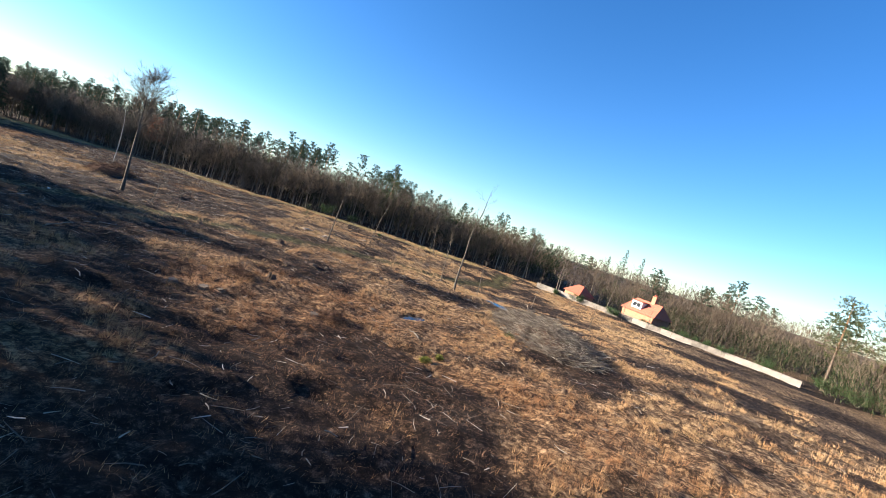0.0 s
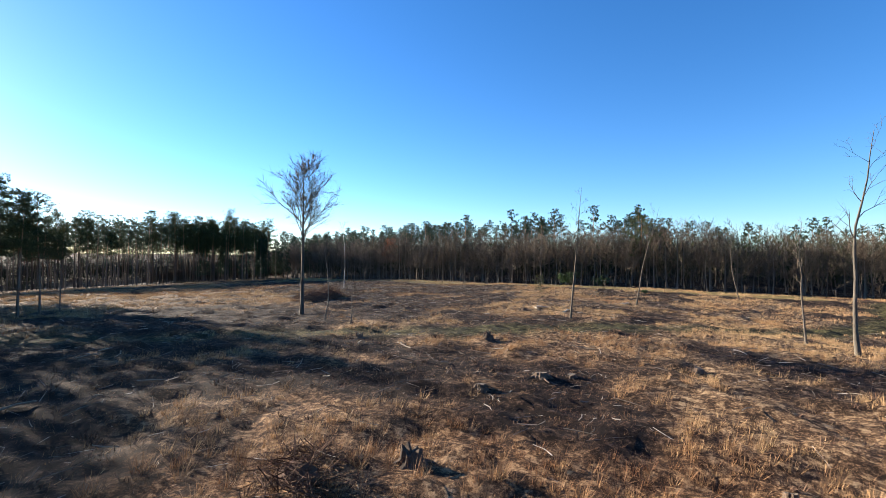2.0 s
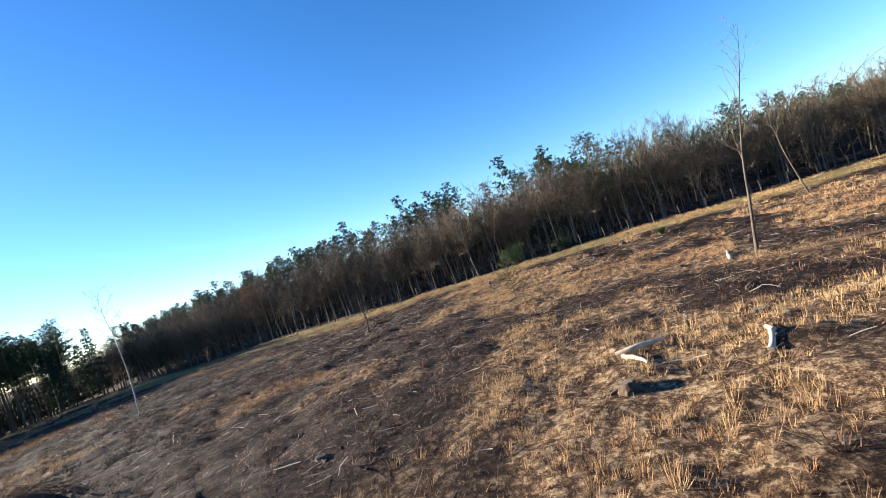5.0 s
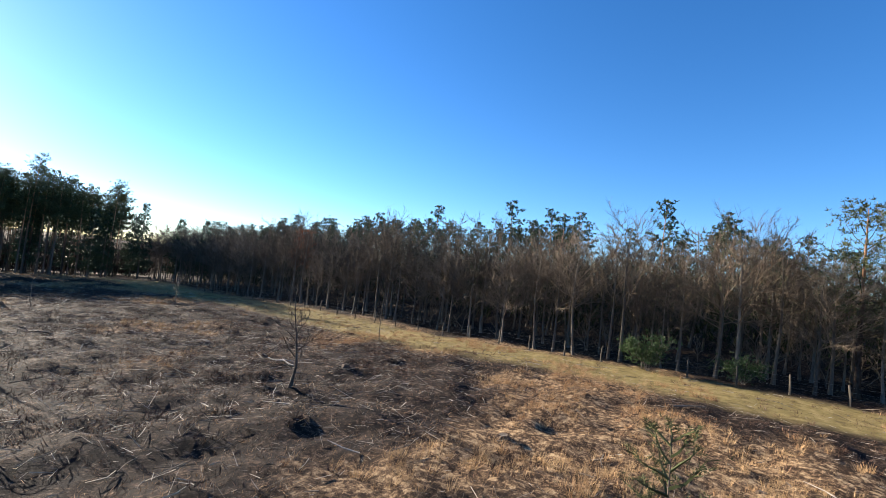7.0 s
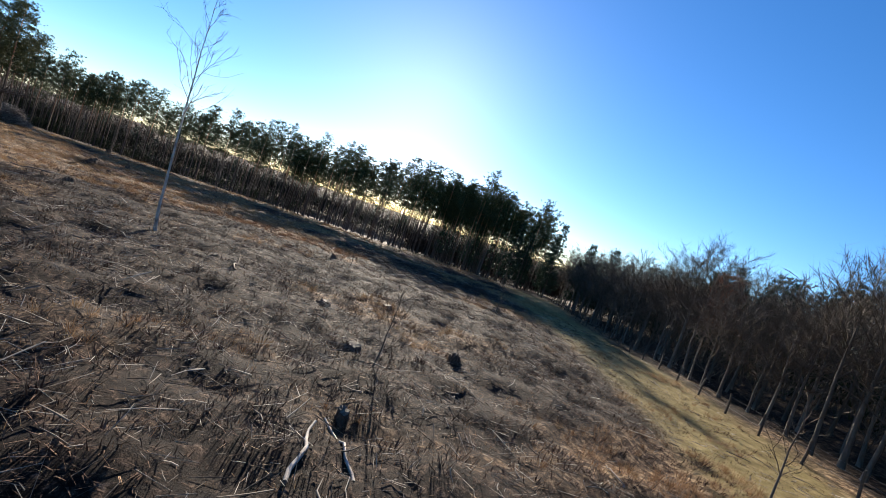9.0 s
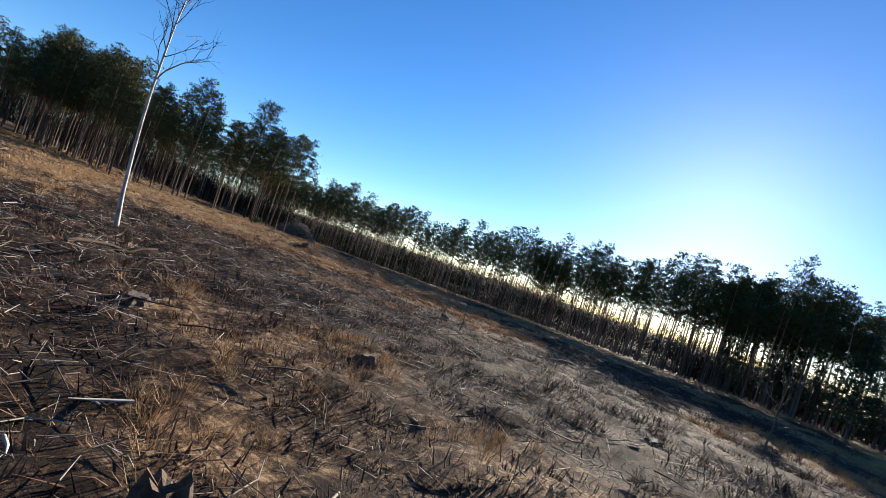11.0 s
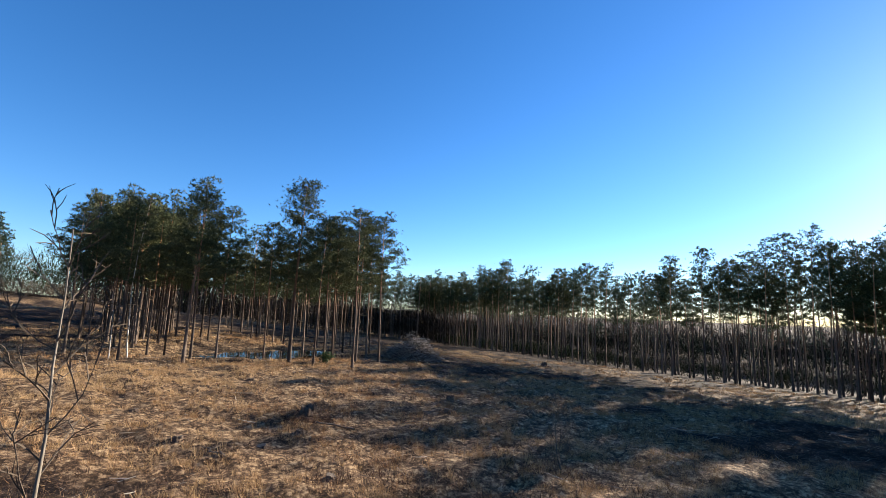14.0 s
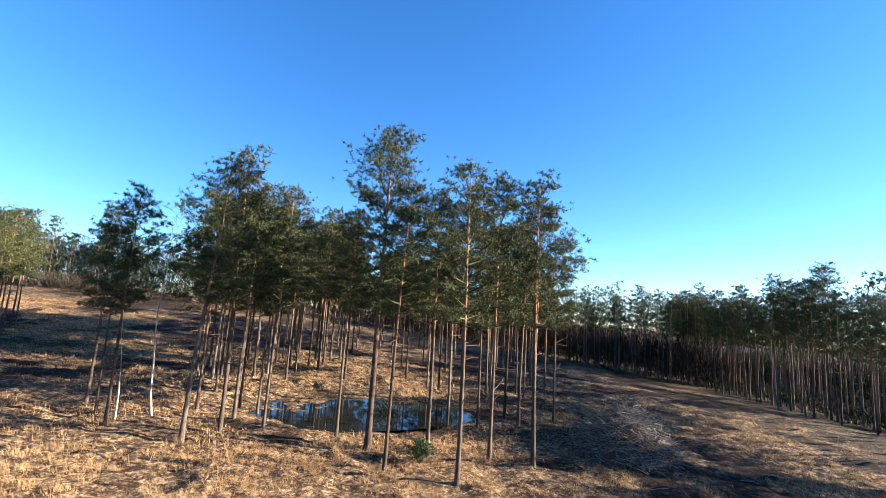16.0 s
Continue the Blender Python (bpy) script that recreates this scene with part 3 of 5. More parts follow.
# the stand's southern tip, nearest the start of the line
for x, y, k, size in ((33.2, 54.6, 0, 0.74), (34.6, 53.8, 3, 0.72), (36.1, 54.8, 1, 0.68), (37.4, 54.2, 0, 0.64), (39.0, 54.6, 4, 0.58),
                      (33.8, 52.4, 1, 0.68), (35.5, 52.8, 5, 0.66)):
    tree("pine", PINES[k], x, y, 70 * x, size, LAB, "pines round the pond", rng.uniform(-0.6, 0.6))
# unseen younger pines added to the south, to cast the long shadows across the clearing
for k in range(46):
    x = 2.5 + 0.68 * k + rng.uniform(-0.3, 0.3)
    y = 38.5 + 0.52 * (x - 6) + rng.uniform(-1.2, 1.2) + (3.2 if k % 2 else 0)
    # height solved from where the shadow tip should fall
    tall = 0.313 * (y - (-2 if x < 11.3 else 10.5 + 0.62 * (x - 12)))
    tree("pine", MID_PINES[k % 4], x, y, rng.uniform(0, 360), min(max(tall, 8.5), 14) / 15.7 * rng.uniform(0.95, 1.1), "unseen younger pine added south of the pond to cast shade", "pines round the pond", rng.uniform(-0.6, 0.6))
tries = 0
while len(spots) < 132 and tries < 6000:
    tries += 1
    x = 38 - 72 * rng.random() ** 1.5
    y = rng.uniform(60, 112)
    if y < max(70, 93.5 - 0.6 * (63 - x)) or y > 89 + 0.3 * (63 - x) or x > 31 and 80 < y < 93:
        continue
    if math.hypot((x - POND[0]) / (POND[2] + 1.6), (y - POND[1]) / (POND[3] + 1.4)) < 1:
        continue
    if min(math.hypot(x - a, y - b) for a, b in spots) < 2.0:
        continue
    spots.append((x, y))
    tree("pine", MID_PINES[rng.randrange(4)], x, y, rng.uniform(0, 360), rng.uniform(0.85, 1.02), LAB, "pines round the pond", rng.uniform(-0.6, 0.6))


# the belt of pines along the sunny side: single trees in front, a mass behind
def belt_y(x):
    return 138 + 0.0016 * (x - 45) ** 2 * (x < 45) - 0.011 * max(0, x - 70) ** 2


tries = 0
belt, back, back_stems = [], [], []
while len(belt) < 240 and tries < 12000:
    tries += 1
    x = rng.uniform(-44, 112)
    y = belt_y(x) + rng.random() ** 1.2 * (10 if x > 50 else 8)
    if x < 36 and rng.random() < 0.6 or x > 70 and rng.random() < 0.25:
        continue
    if belt and min(math.hypot(x - a, y - b) for a, b in belt) < 1.7:
        continue
    belt.append((x, y))
    size = rng.uniform(0.84, 1.04) * (1.04 if x > 72 else 0.94 if x > 50 else 0.88 if x > 12 else 1.0)
    if y > belt_y(x) + 3.2:
        m = stand(x, y, rng.uniform(0, 360), size)
        g = BACK_PINES[rng.randrange(3)]
        back.append((g[1], m))
        back_stems.append((g[0], m))
        continue
    tree("pine", FAR_PINES[rng.randrange(4)], x, y, rng.uniform(0, 360), size,
         "tall dark pine in a belt along the clearing", "belt of pines", rng.uniform(-0.6, 0.6))
for k in range(42):
    t = rng.random()
    x, y = (rng.uniform(55, 72), 0) if k < 11 else (95 + 27 * t, 127 - 10 * t + rng.random() * 9)
    y = y or belt_y(x) + 2 + rng.random() * 8
    tree("pine", FAR_PINES[rng.randrange(4)], x, y, rng.uniform(0, 360), rng.uniform(0.84, 0.96) * (0.87 if k < 11 else 1.0),
         "tall dark pine in a belt along the clearing", "belt of pines", rng.uniform(-0.6, 0.6))
for k in range(40):
    t = rng.random()
    m = stand(96 + 30 * t, 134 - 10 * t + rng.random() * 12, rng.uniform(0, 360), rng.uniform(0.8, 1.0))
    g = BACK_PINES[rng.randrange(3)]
    back.append((g[1], m))
    back_stems.append((g[0], m))
for k in range(150):
    x = rng.uniform(-75, 8) if k < 100 else rng.uniform(62, 112)
    m = stand(x, belt_y(x) + 7 + rng.random() * (30 if k < 100 else 14), rng.uniform(0, 360), rng.uniform(0.76, 1.0))
    g = BACK_PINES[rng.randrange(3)]
    back.append((g[1], m))
    back_stems.append((g[0], m))
for k in range(110):
    t = k / 109
    x, y = -26 - 40 * t + rng.uniform(-6, 6), 142 - 62 * t * t + rng.uniform(-5, 5)
    m = stand(x, y, rng.uniform(0, 360), rng.uniform(0.8, 1.0))
    g = BACK_PINES[rng.randrange(3)]
    back.append((g[1], m))
    back_stems.append((g[0], m))
SPRUCES = [meshes(spruce_tree(90 + k, h, r), "spruce", BARK, SPRUCE) for k, (h, r) in enumerate([(15.5, 2.6), (13, 2.3)])]
for x, y, k in ((121, 119, 0), (116, 122, 1), (111, 125, 0), (125, 113, 1), (106, 127, 0), (118, 127, 0), (113, 120, 1), (122, 124, 1), (101, 130, 0), (127, 108, 1), (108, 131, 1)):
    tree("spruce", SPRUCES[k], x, y, 33 * x, 1.0, "dark conical spruce at the wood's corner", "spruces")

# the leafless wood: single trees along its edge, then the wood behind
OAKS = [meshes(bare_tree(120 + k, h, g, s, 19, sp, up, 7, 13, 0.035, fine=0.012, tlen=1.15, flat=True), "oak", BARK, TWIG) for k, (h, g, s, sp, up) in enumerate([
    (11.5, 0.17, 0.34, 0.42, 0.3), (12.5, 0.15, 0.38, 0.36, 0.45), (10.5, 0.15, 0.32, 0.46, 0.25), (13.0, 0.18, 0.36, 0.42, 0.4),
    (9.5, 0.12, 0.32, 0.4, 0.5), (12.0, 0.14, 0.42, 0.36, 0.6)])]
y = -24.0
while y < 128:
    for row in range(2):
        x = float(edge_x(y)) + 0.8 + row * 3.6 + rng.uniform(-0.7, 1.4)
        tree("oak", OAKS[rng.randrange(6)], x, y + rng.uniform(-0.8, 0.8), rng.uniform(0, 360), rng.uniform(0.6, 0.88),
             "leafless grey-brown oak at the edge of the wood", "oaks along the wood's edge")
    y += rng.uniform(1.5, 2.6)


def joined(name, items, mat, label, category):
    """Many copies of meshes as one uncountable mass: items are (mesh, matrix)."""
    vs, fs, off = [], [], 0
    cache = {}
    for me, m in items:
        if me.name not in cache:
            co = np.empty(len(me.vertices) * 3, np.float32)
            me.vertices.foreach_get("co", co)
            cache[me.name] = (co.reshape(-1, 3), [tuple(p.vertices) for p in me.polygons])
        co, faces = cache[me.name]
        a = np.array(m)
        vs.append(co @ a[:3, :3].T + a[:3, 3])
        fs += [tuple(i + off for i in f) for f in faces]
        off += len(co)
    me = bpy.data.meshes.new(name)
    me.from_pydata(np.concatenate(vs).tolist(), [], fs)
    me.materials.append(mat)
    me.update()
    return tagged(new(name, me), label, category, kind="stuff")


LOW_OAKS = [meshes(bare_tree(140 + k, h, 0.14, 0.2, 10, 0.42, 0.4, 3, 6, 0.05, fine=0.035, flat=True), "low_oak", BARK, TWIG) for k, h in enumerate((12, 13.5, 11, 12.5))]
LOW_PINES = [meshes(pine_tree(150 + k, h, 0.15, 0.5, 2.9, 17, 9, 6, 0.55, dead=0, width=0.27, bare=True), "low_pine", PINE_BARK, SPRUCE) for k, h in enumerate((14.5, 16, 13.5))]
stems, twigs, needles, pstems = [], [], [], []
for k in range(250):
    y = rng.uniform(-70, 190)
    d = 7 + rng.random() ** 1.4 * 26
    x = float(edge_x(y)) + d if y > -28 else rng.uniform(98, 150)
    g = LOW_OAKS[rng.randrange(4)]
    m = stand(x, y, rng.uniform(0, 360), rng.uniform(0.66, 0.9))
    stems.append((g[0], m))
    twigs.append((g[1], m))
for k in range(270):
    y = rng.uniform(-60, 210)
    d = 30 + rng.random() * 40
    x = float(edge_x(y)) + d
    if y < 40 and rng.random() < 0.45:
        continue
    g = LOW_PINES[rng.randrange(3)]
    m = stand(x, y, rng.uniform(0, 360), rng.uniform(0.76, 1.03) if y > 15 else rng.uniform(0.58, 0.8))
    pstems.append((g[0], m))
    needles.append((g[1], m))
# wooded skyline west of the pond, and beyond the belt
for k in range(260):
    a = rng.uniform(0, 1)
    x, y = -54 - rng.random() * 22 + 14 * math.sin(a * 5), -75 + 235 * a
    g = (LOW_PINES + LOW_OAKS)[rng.randrange(7)]
    m = stand(x, y, rng.uniform(0, 360), rng.uniform(0.75, 1.05))
    if g in LOW_PINES:
        pstems.append((g[0], m))
        needles.append((g[1], m))
    else:
        stems.append((g[0], m))
        twigs.append((g[1], m))
for k in range(150):
    x, y = rng.uniform(-90, 190), 182 + rng.random() * 24
    g = (LOW_OAKS + LOW_PINES)[rng.randrange(7)]
    m = stand(x, y, rng.uniform(0, 360), rng.uniform(0.4, 0.56))
    (pstems if g in LOW_PINES else stems).append((g[0], m))
    (needles if g in LOW_PINES else twigs).append((g[1], m))
for k in range(120):
    x, y = rng.uniform(-80, 190), 262 + rng.random() * 45
    g = (LOW_OAKS + LOW_PINES[:1])[rng.randrange(5)]
    m = stand(x, y, rng.uniform(0, 360), rng.uniform(0.5, 0.7))
    (pstems if g in LOW_PINES else stems).append((g[0], m))
    (needles if g in LOW_PINES else twigs).append((g[1], m))
# garden trees behind the houses
for k in range(120):
    x = rng.uniform(40, 130)
    y = -50 - rng.random() * 50
    if x < 92 and y > -41 - 0.42 * (x - 40) - (16 if x < 92 else 0) or abs(x - 70) < 9 and y > -86 or abs(x - 69) < 10 and abs(y + 79) < 9:
        continue
    g = (LOW_OAKS + LOW_PINES[:2])[rng.randrange(6)]
    m = stand(x, y, rng.uniform(0, 360), rng.uniform(0.7, 1.0))
    (pstems if g in LOW_PINES else stems).append((g[0], m))
    (needles if g in LOW_PINES else twigs).append((g[1], m))
joined("pine_belt_crowns", back, NEEDLE, "massed dark crowns deeper in the pine belt", "woodland")
joined("pine_belt_stems", back_stems, PINE_BARK, "straight stems deeper in the pine belt", "woodland")
joined("wood_stems", stems, BARK, "crowded grey stems of leafless woodland", "woodland")
joined("wood_twigs", twigs, TWIG, "massed brown twigs of leafless woodland", "woodland")
joined("pinewood_stems", pstems, PINE_BARK, "stems of the pine wood behind", "woodland")
joined("pinewood_needles", needles, SPRUCE, "dark green pine wood rising behind the bare trees", "woodland")

# ---- trees left standing in the clearing ----
LONE = meshes(bare_tree(201, 11.6, 0.16, 0.5, 32, 0.36, 1.6, 8, 18, 0.012, fine=0.011, flat=True), "lone", OLD_BARK, TWIG)
tree("bare_tree", LONE, 46.4, 31.6, 20, 1.0, "tall leafless tree with a full twiggy crown, kept in the clearing")


def thin(seed, h, girth, lean, wob=0.09, limbs=9, start=0.45, spread=0.16, bark=BARK):
    return meshes(bare_tree(seed, h, girth, start, limbs, spread, 0.9, 3, 3, wob, lean, fine=0.007), "thin", bark, TWIG)


STANDING = [
    ("bare_tree", thin(211, 13.6, 0.13, (0.0, -0.05), 0.07, 8, 0.4, 0.2), 54.0, -4.1, "crooked leafless tree with a forked top"),
    ("birch", thin(212, 10.5, 0.09, (0.02, -0.07), 0.035), 56.5, 12.6, "slender leafless birch with a curved stem"),
    ("bare_tree", thin(213, 11.5, 0.085, (0.02, -0.2), 0.045, 10, 0.35, 0.2), 75.9, 10.0, "slim leafless tree with twisted upper limbs"),
    ("birch", thin(214, 8.5, 0.07, (0, 0.03)), 58.4, -2.5, "thin leafless birch stem"),
    ("sapling", thin(215, 6.0, 0.05, (0, 0.04)), 44.6, 27.4, "thin bare sapling beside the tall tree"),
    ("sapling", thin(216, 4.5, 0.045, (0, 0.02)), 44.2, 24.6, "short bare sapling in rough grass"),
    ("sapling", thin(218, 6.5, 0.06, (0, 0.05)), 56.7, -7.3, "thin bare sapling near the water"),
    ("dead_tree", thin(219, 4.0, 0.07, (-0.02, 0.05), 0.1, 14, 0.25, 0.33, OLD_BARK), 85.2, 37.0, "small dead tree with short twisted branches"),
    ("sapling", thin(220, 4.0, 0.04, (0, 0.05), 0.08, 12, 0.3, 0.3), 100.9, 44.4, "small bushy bare sapling by the mown strip"),
    ("birch", thin(221, 11.0, 0.07, (-0.04, 0.0), 0.04, 20, 0.45, 0.24, BIRCH), 78.6, 56.0, "leaning white birch with a forked twiggy top"),
    ("birch", thin(222, 5.8, 0.036, (0.0, 0.03), 0.05, 13, 0.55, 0.2), 75.1, 74.5, "young grey birch with an arching twiggy top"),
    ("sapling", thin(223, 4.8, 0.026, (0.02, 0.03), 0.06, 10, 0.5, 0.25), 74.0, 73.3, "thin upright bare sapling over brash"),
    ("sapling", thin(225, 4.2, 0.03, (0.02, 0.0)), 87.0, 66.6, "thin bare sapling beside a cut stump"),
    ("sapling", thin(226, 1.8, 0.03, (0.1, 0.1), 0.1, 8, 0.2, 0.4), 84.5, 69.4, "low forked bare sapling in brash"),
    ("shrub", thin(227, 2.6, 0.03, (-0.1, 0.05), 0.12, 16, 0.1, 0.45), 69.2, 88.4, "low spreading leafless shrub in rough grass"),
    ("sapling", thin(228, 2.6, 0.03, (0.0, 0.05), 0.06, 12, 0.2, 0.3), 83.3, 14.7, "small bare sapling in rough grass"),
    ("sapling", thin(229, 2.6, 0.03, (0.05, 0.0), 0.08, 10, 0.2, 0.3), 89.6, 47.0, "small bare sapling in rough grass"),
    ("sapling", thin(230, 3.4, 0.04, (0.05, 0.0), 0.08, 12, 0.25, 0.3), 98.6, 67.8, "small bare sapling in rough grass"),
    ("birch", thin(231, 13.0, 0.06, (0.02, 0.02), 0.05, 14, 0.6, 0.13, BIRCH), 35.3, 75.6, "thin leafless birch among the pines"),
    ("sapling", thin(232, 5.5, 0.05, (0.03, -0.05), 0.06, 5, 0.5, 0.2, BIRCH), 36.6, 74.4, "thin pale dead stem beside the pines"),
    ("sapling", thin(233, 6.0, 0.045, (0.02, 0.0), 0.05, 10, 0.4, 0.2), 50.5, -19.8, "thin bare sapling between felled branches and the wall"),
    ("sapling", thin(234, 5.5, 0.04, (0.0, 0.03), 0.05, 10, 0.35, 0.25), 66.0, -30.2, "thin bare sapling in front of the garden wall"),
    ("sapling", thin(235, 4.5, 0.04, (0.03, 0.0), 0.06, 10, 0.35, 0.25), 64.8, -33.4, "thin bare sapling in front of the garden wall"),
    ("sapling", thin(236, 6.5, 0.045, (0.0, -0.02), 0.05, 10, 0.4, 0.2), 62.7, -15.9, "thin bare sapling in rough grass"),
    ("sapling", thin(237, 3.8, 0.035, (0.0, 0.02), 0.06, 10, 0.3, 0.25), 60.0, -34.3, "short bare sapling in front of the garden wall"),
    ("birch", thin(224, 10.0, 0.07, (0.0, 0.06)), 95.0, -1.0, "thin leafless birch stem"),
]
for name, geo, x, y, lab in STANDING:
    tree(name, geo, x, y, 0, 1.0, lab, category="tree" if name != "sapling" else "sapling")

# ---- stumps, logs and heaps ----
def stump_mesh(seed, r, h, split=0.0):
    """Bark side and cut face of a stump with flared roots."""
    rg = random.Random(seed)
    n = 22
    side, top = Geo(), Geo()
    lobes = [rg.uniform(0.8, 1.25) for _ in range(n)]
    levels = [(0.0, 1.55), (0.18, 1.2), (0.55, 1.0), (1.0, 0.86)]
    for k, (z, w) in enumerate(levels):
        for s in range(n):
            a = 2 * math.pi * s / n
            f = w * (1 + (lobes[s] - 1) * (1.8 if k == 0 else 0.75)) * rg.uniform(0.88, 1.12)
            zz = h * z - (0.15 if k == 0 else 0) + (split * rg.uniform(-0.2, 1.0) * h if k == 3 else 0) + (h * (0.16 * math.cos(a) + rg.uniform(-0.08, 0.08)) if k == 3 else 0)
            side.v.append(Vector((r * f * math.cos(a), r * f * math.sin(a), zz)))
    for k in range(3):
        for s in range(n):
            i, j = k * n + s, k * n + (s + 1) % n
            side.f.append((i, j, j + n, i + n))
    for k in range(5):
        a = 6.28 * (k + rg.random()) / 5
        w = Vector((math.cos(a), math.sin(a), 0))
        far = rg.uniform(1.9, 2.9)
        side.tube([w * r * 0.8 + Vector((0, 0, h * 0.4)), w * r * 1.5 + Vector((rg.gauss(0, 0.04), rg.gauss(0, 0.04), h * 0.16)), w * r * far + Vector((0, 0, -0.08))], [r * 0.34, r * 0.26, r * 0.1], 5)
    rim = [p * 1.0 for p in side.v[3 * n:4 * n]]
    top.v = rim + [Vector((0, 0, h * (0.97 - split * 0.3)))]
    top.f = [(s, (s + 1) % n, n) for s in range(n)]
    return side.mesh("stump_bark", STUMP), top.mesh("stump_face", CUT if not split else STUMP)


STUMPS = [stump_mesh(300, 0.24, 0.38), stump_mesh(301, 0.3, 0.32), stump_mesh(302, 0.2, 0.5), stump_mesh(303, 0.34, 0.7, 0.5), stump_mesh(304, 0.26, 0.3)]


def stump(x, y, k, scale=1.0, turn=0.0, lean=0.0):
    side, top = STUMPS[k]
    lab = "split old tree stump with a ragged top" if k == 3 else "low cut tree stump in rough grass"
    return thing("stump", stand(x, y, turn, (scale * 0.8, scale * 0.8, scale * (0.46 if k == 3 else 0.6)), 0.05, lean), [("bark", side), ("cut_face", top)], lab, "stump", "stumps in the clearing")


rs = random.Random(31)
for x, y, k, sc in [(21.7, 10, 1, 1.0), (28.4, 9.1, 3, 0.9), (24, 5, 1, 1.0), (43.1, 13.8, 3, 0.95), (42.4, 3.7, 0, 1.0), (37, 8.9, 1, 1.0), (34.4, 10.2, 4, 1.0),
                    (39.4, 19.8, 3, 0.8), (95, 14.3, 3, 1.1), (86.9, 28.6, 4, 0.8), (57.1, 92.2, 3, 0.9), (59.1, 82.6, 3, 1.3), (48.5, 82.3, 1, 1.0),
                    (85.6, 67.6, 2, 1.1), (70.2, 62.7, 3, 0.8), (89.1, 43.2, 2, 0.9), (82.5, 67.7, 1, 0.9), (81.8, 54.9, 0, 0.8), (92.7, 50.5, 3, 0.8),
                    (88.9, 48, 4, 1.1), (90.2, 38.5, 4, 0.9), (76.8, 13.5, 1, 0.9), (74.9, 28.3, 4, 0.9), (72.7, 39.3, 0, 0.8), (29, 4, 0, 0.8), (21.1, 11.2, 4, 1.0),
                    (37.4, 121.6, 3, 1.3), (64.5, 16.3, 3, 0.7), (65.2, 13.8, 1, 1.0), (61.4, 18.2, 4, 1.2), (62.3, 79.8, 1, 0.9), (66.3, 81.0, 0, 0.9),
                    (55.6, 75.9, 4, 0.9), (79.4, 76.4, 1, 0.8), (61.0, 77.2, 4, 0.9)]:
    stump(x, y, k, sc, rs.uniform(0, 360), rs.uniform(-4, 4))
made = 0
while made < 60:
    x, y = rs.uniform(2, 100), rs.uniform(-20, 100)
    g = float(line_gap(np.array(x), np.array(y), LINE))
    if g > 42 or g < 1.2 or x < 42 and y > 60 or x > float(edge_x(y)) - 11 or float(line_gap(np.array(x), np.array(y), TRACK)) < 1.8:
        continue
    stump(x, y, rs.choice((0, 1, 1, 2, 4, 4)), rs.uniform(0.6, 1.0), rs.uniform(0, 360), rs.uniform(-5, 5))
    made += 1


def log(x1, y1, x2, y2, r, mat, label, lift=0.0, seed=0, bow=0.05):
    """A lying log with cut ends, resting on the land."""
    rg = random.Random(seed)
    body = Geo()
    n = 6
    pts = []
    for k in range(n + 1):
        t = k / n
        x, y = x1 + (x2 - x1) * t, y1 + (y2 - y1) * t
        pts.append(Vector((x + rg.gauss(0, bow), y + rg.gauss(0, bow), at(x, y) + r * 0.8 + lift * t)))
    rads = [r * rg.uniform(0.88, 1.1) * (1 - 0.35 * k / n) for k in range(n + 1)]
    body.tube(pts, rads, 8)
    o = pts[0].copy()
    body.v = [p - o for p in body.v]
    parts = [("log_side", body.mesh("log_side", mat, True))]
    for base, flip in ((0, True), (n * 8, False)):
        end = Geo()
        end.v = [body.v[base + s].copy() for s in range(8)]
        end.f.append(tuple(range(8))[::-1 if flip else 1])
        parts.append(("cut_end", end.mesh("log_end", CUT)))
    return thing("log", Matrix.Translation(o), parts, label, "log")


log(63.9, 18.1, 64.4, 16.7, 0.1, BARE, "pale peeled log lying in dry grass", 0.15, 1)
log(63.8, 18.0, 63.0, 17.4, 0.075, BARE, "short pale peeled log lying in dry grass", 0, 2)
log(63.0, 17.3, 62.8, 16.0, 0.03, BARE, "thin pale branch lying in dry grass", 0, 3)
log(88.5, 40.3, 88.6, 42.3, 0.042, BIRCH, "fallen white birch log across brash", 0, 4)
log(89.6, 41.0, 88.8, 42.9, 0.035, BIRCH, "thin fallen white birch log across brash", 0, 5)
log(73.0, 9.7, 71.9, 5.6, 0.1, STUMP, "dark fallen log beside a slim tree", 0, 6)
log(74.6, 11.6, 77.3, 10.9, 0.1, BARE, "pale log lying beside a slim tree", 0, 7)
log(62.0, 14.6, 63.3, 14.2, 0.09, BARE, "pale log end in dry grass", 0, 8)
for k in range(46):
    while True:
        x, y = rs.uniform(5, 98), rs.uniform(-12, 98)
        g = float(line_gap(np.array(x), np.array(y), LINE))
        if g < 32 and not (x < 42 and y > 60) and x < float(edge_x(y)) - 12:
            break
    a, ln = rs.uniform(0, 6.28), rs.uniform(0.8, 2.8)
    log(x, y, x + ln * math.cos(a), y + ln * math.sin(a), rs.uniform(0.025, 0.055), rs.choice((STICK, BARK, PALE_STICK, STUMP, STICK)), "short branch log lying among brash", rs.uniform(0, 0.12), 400 + k)


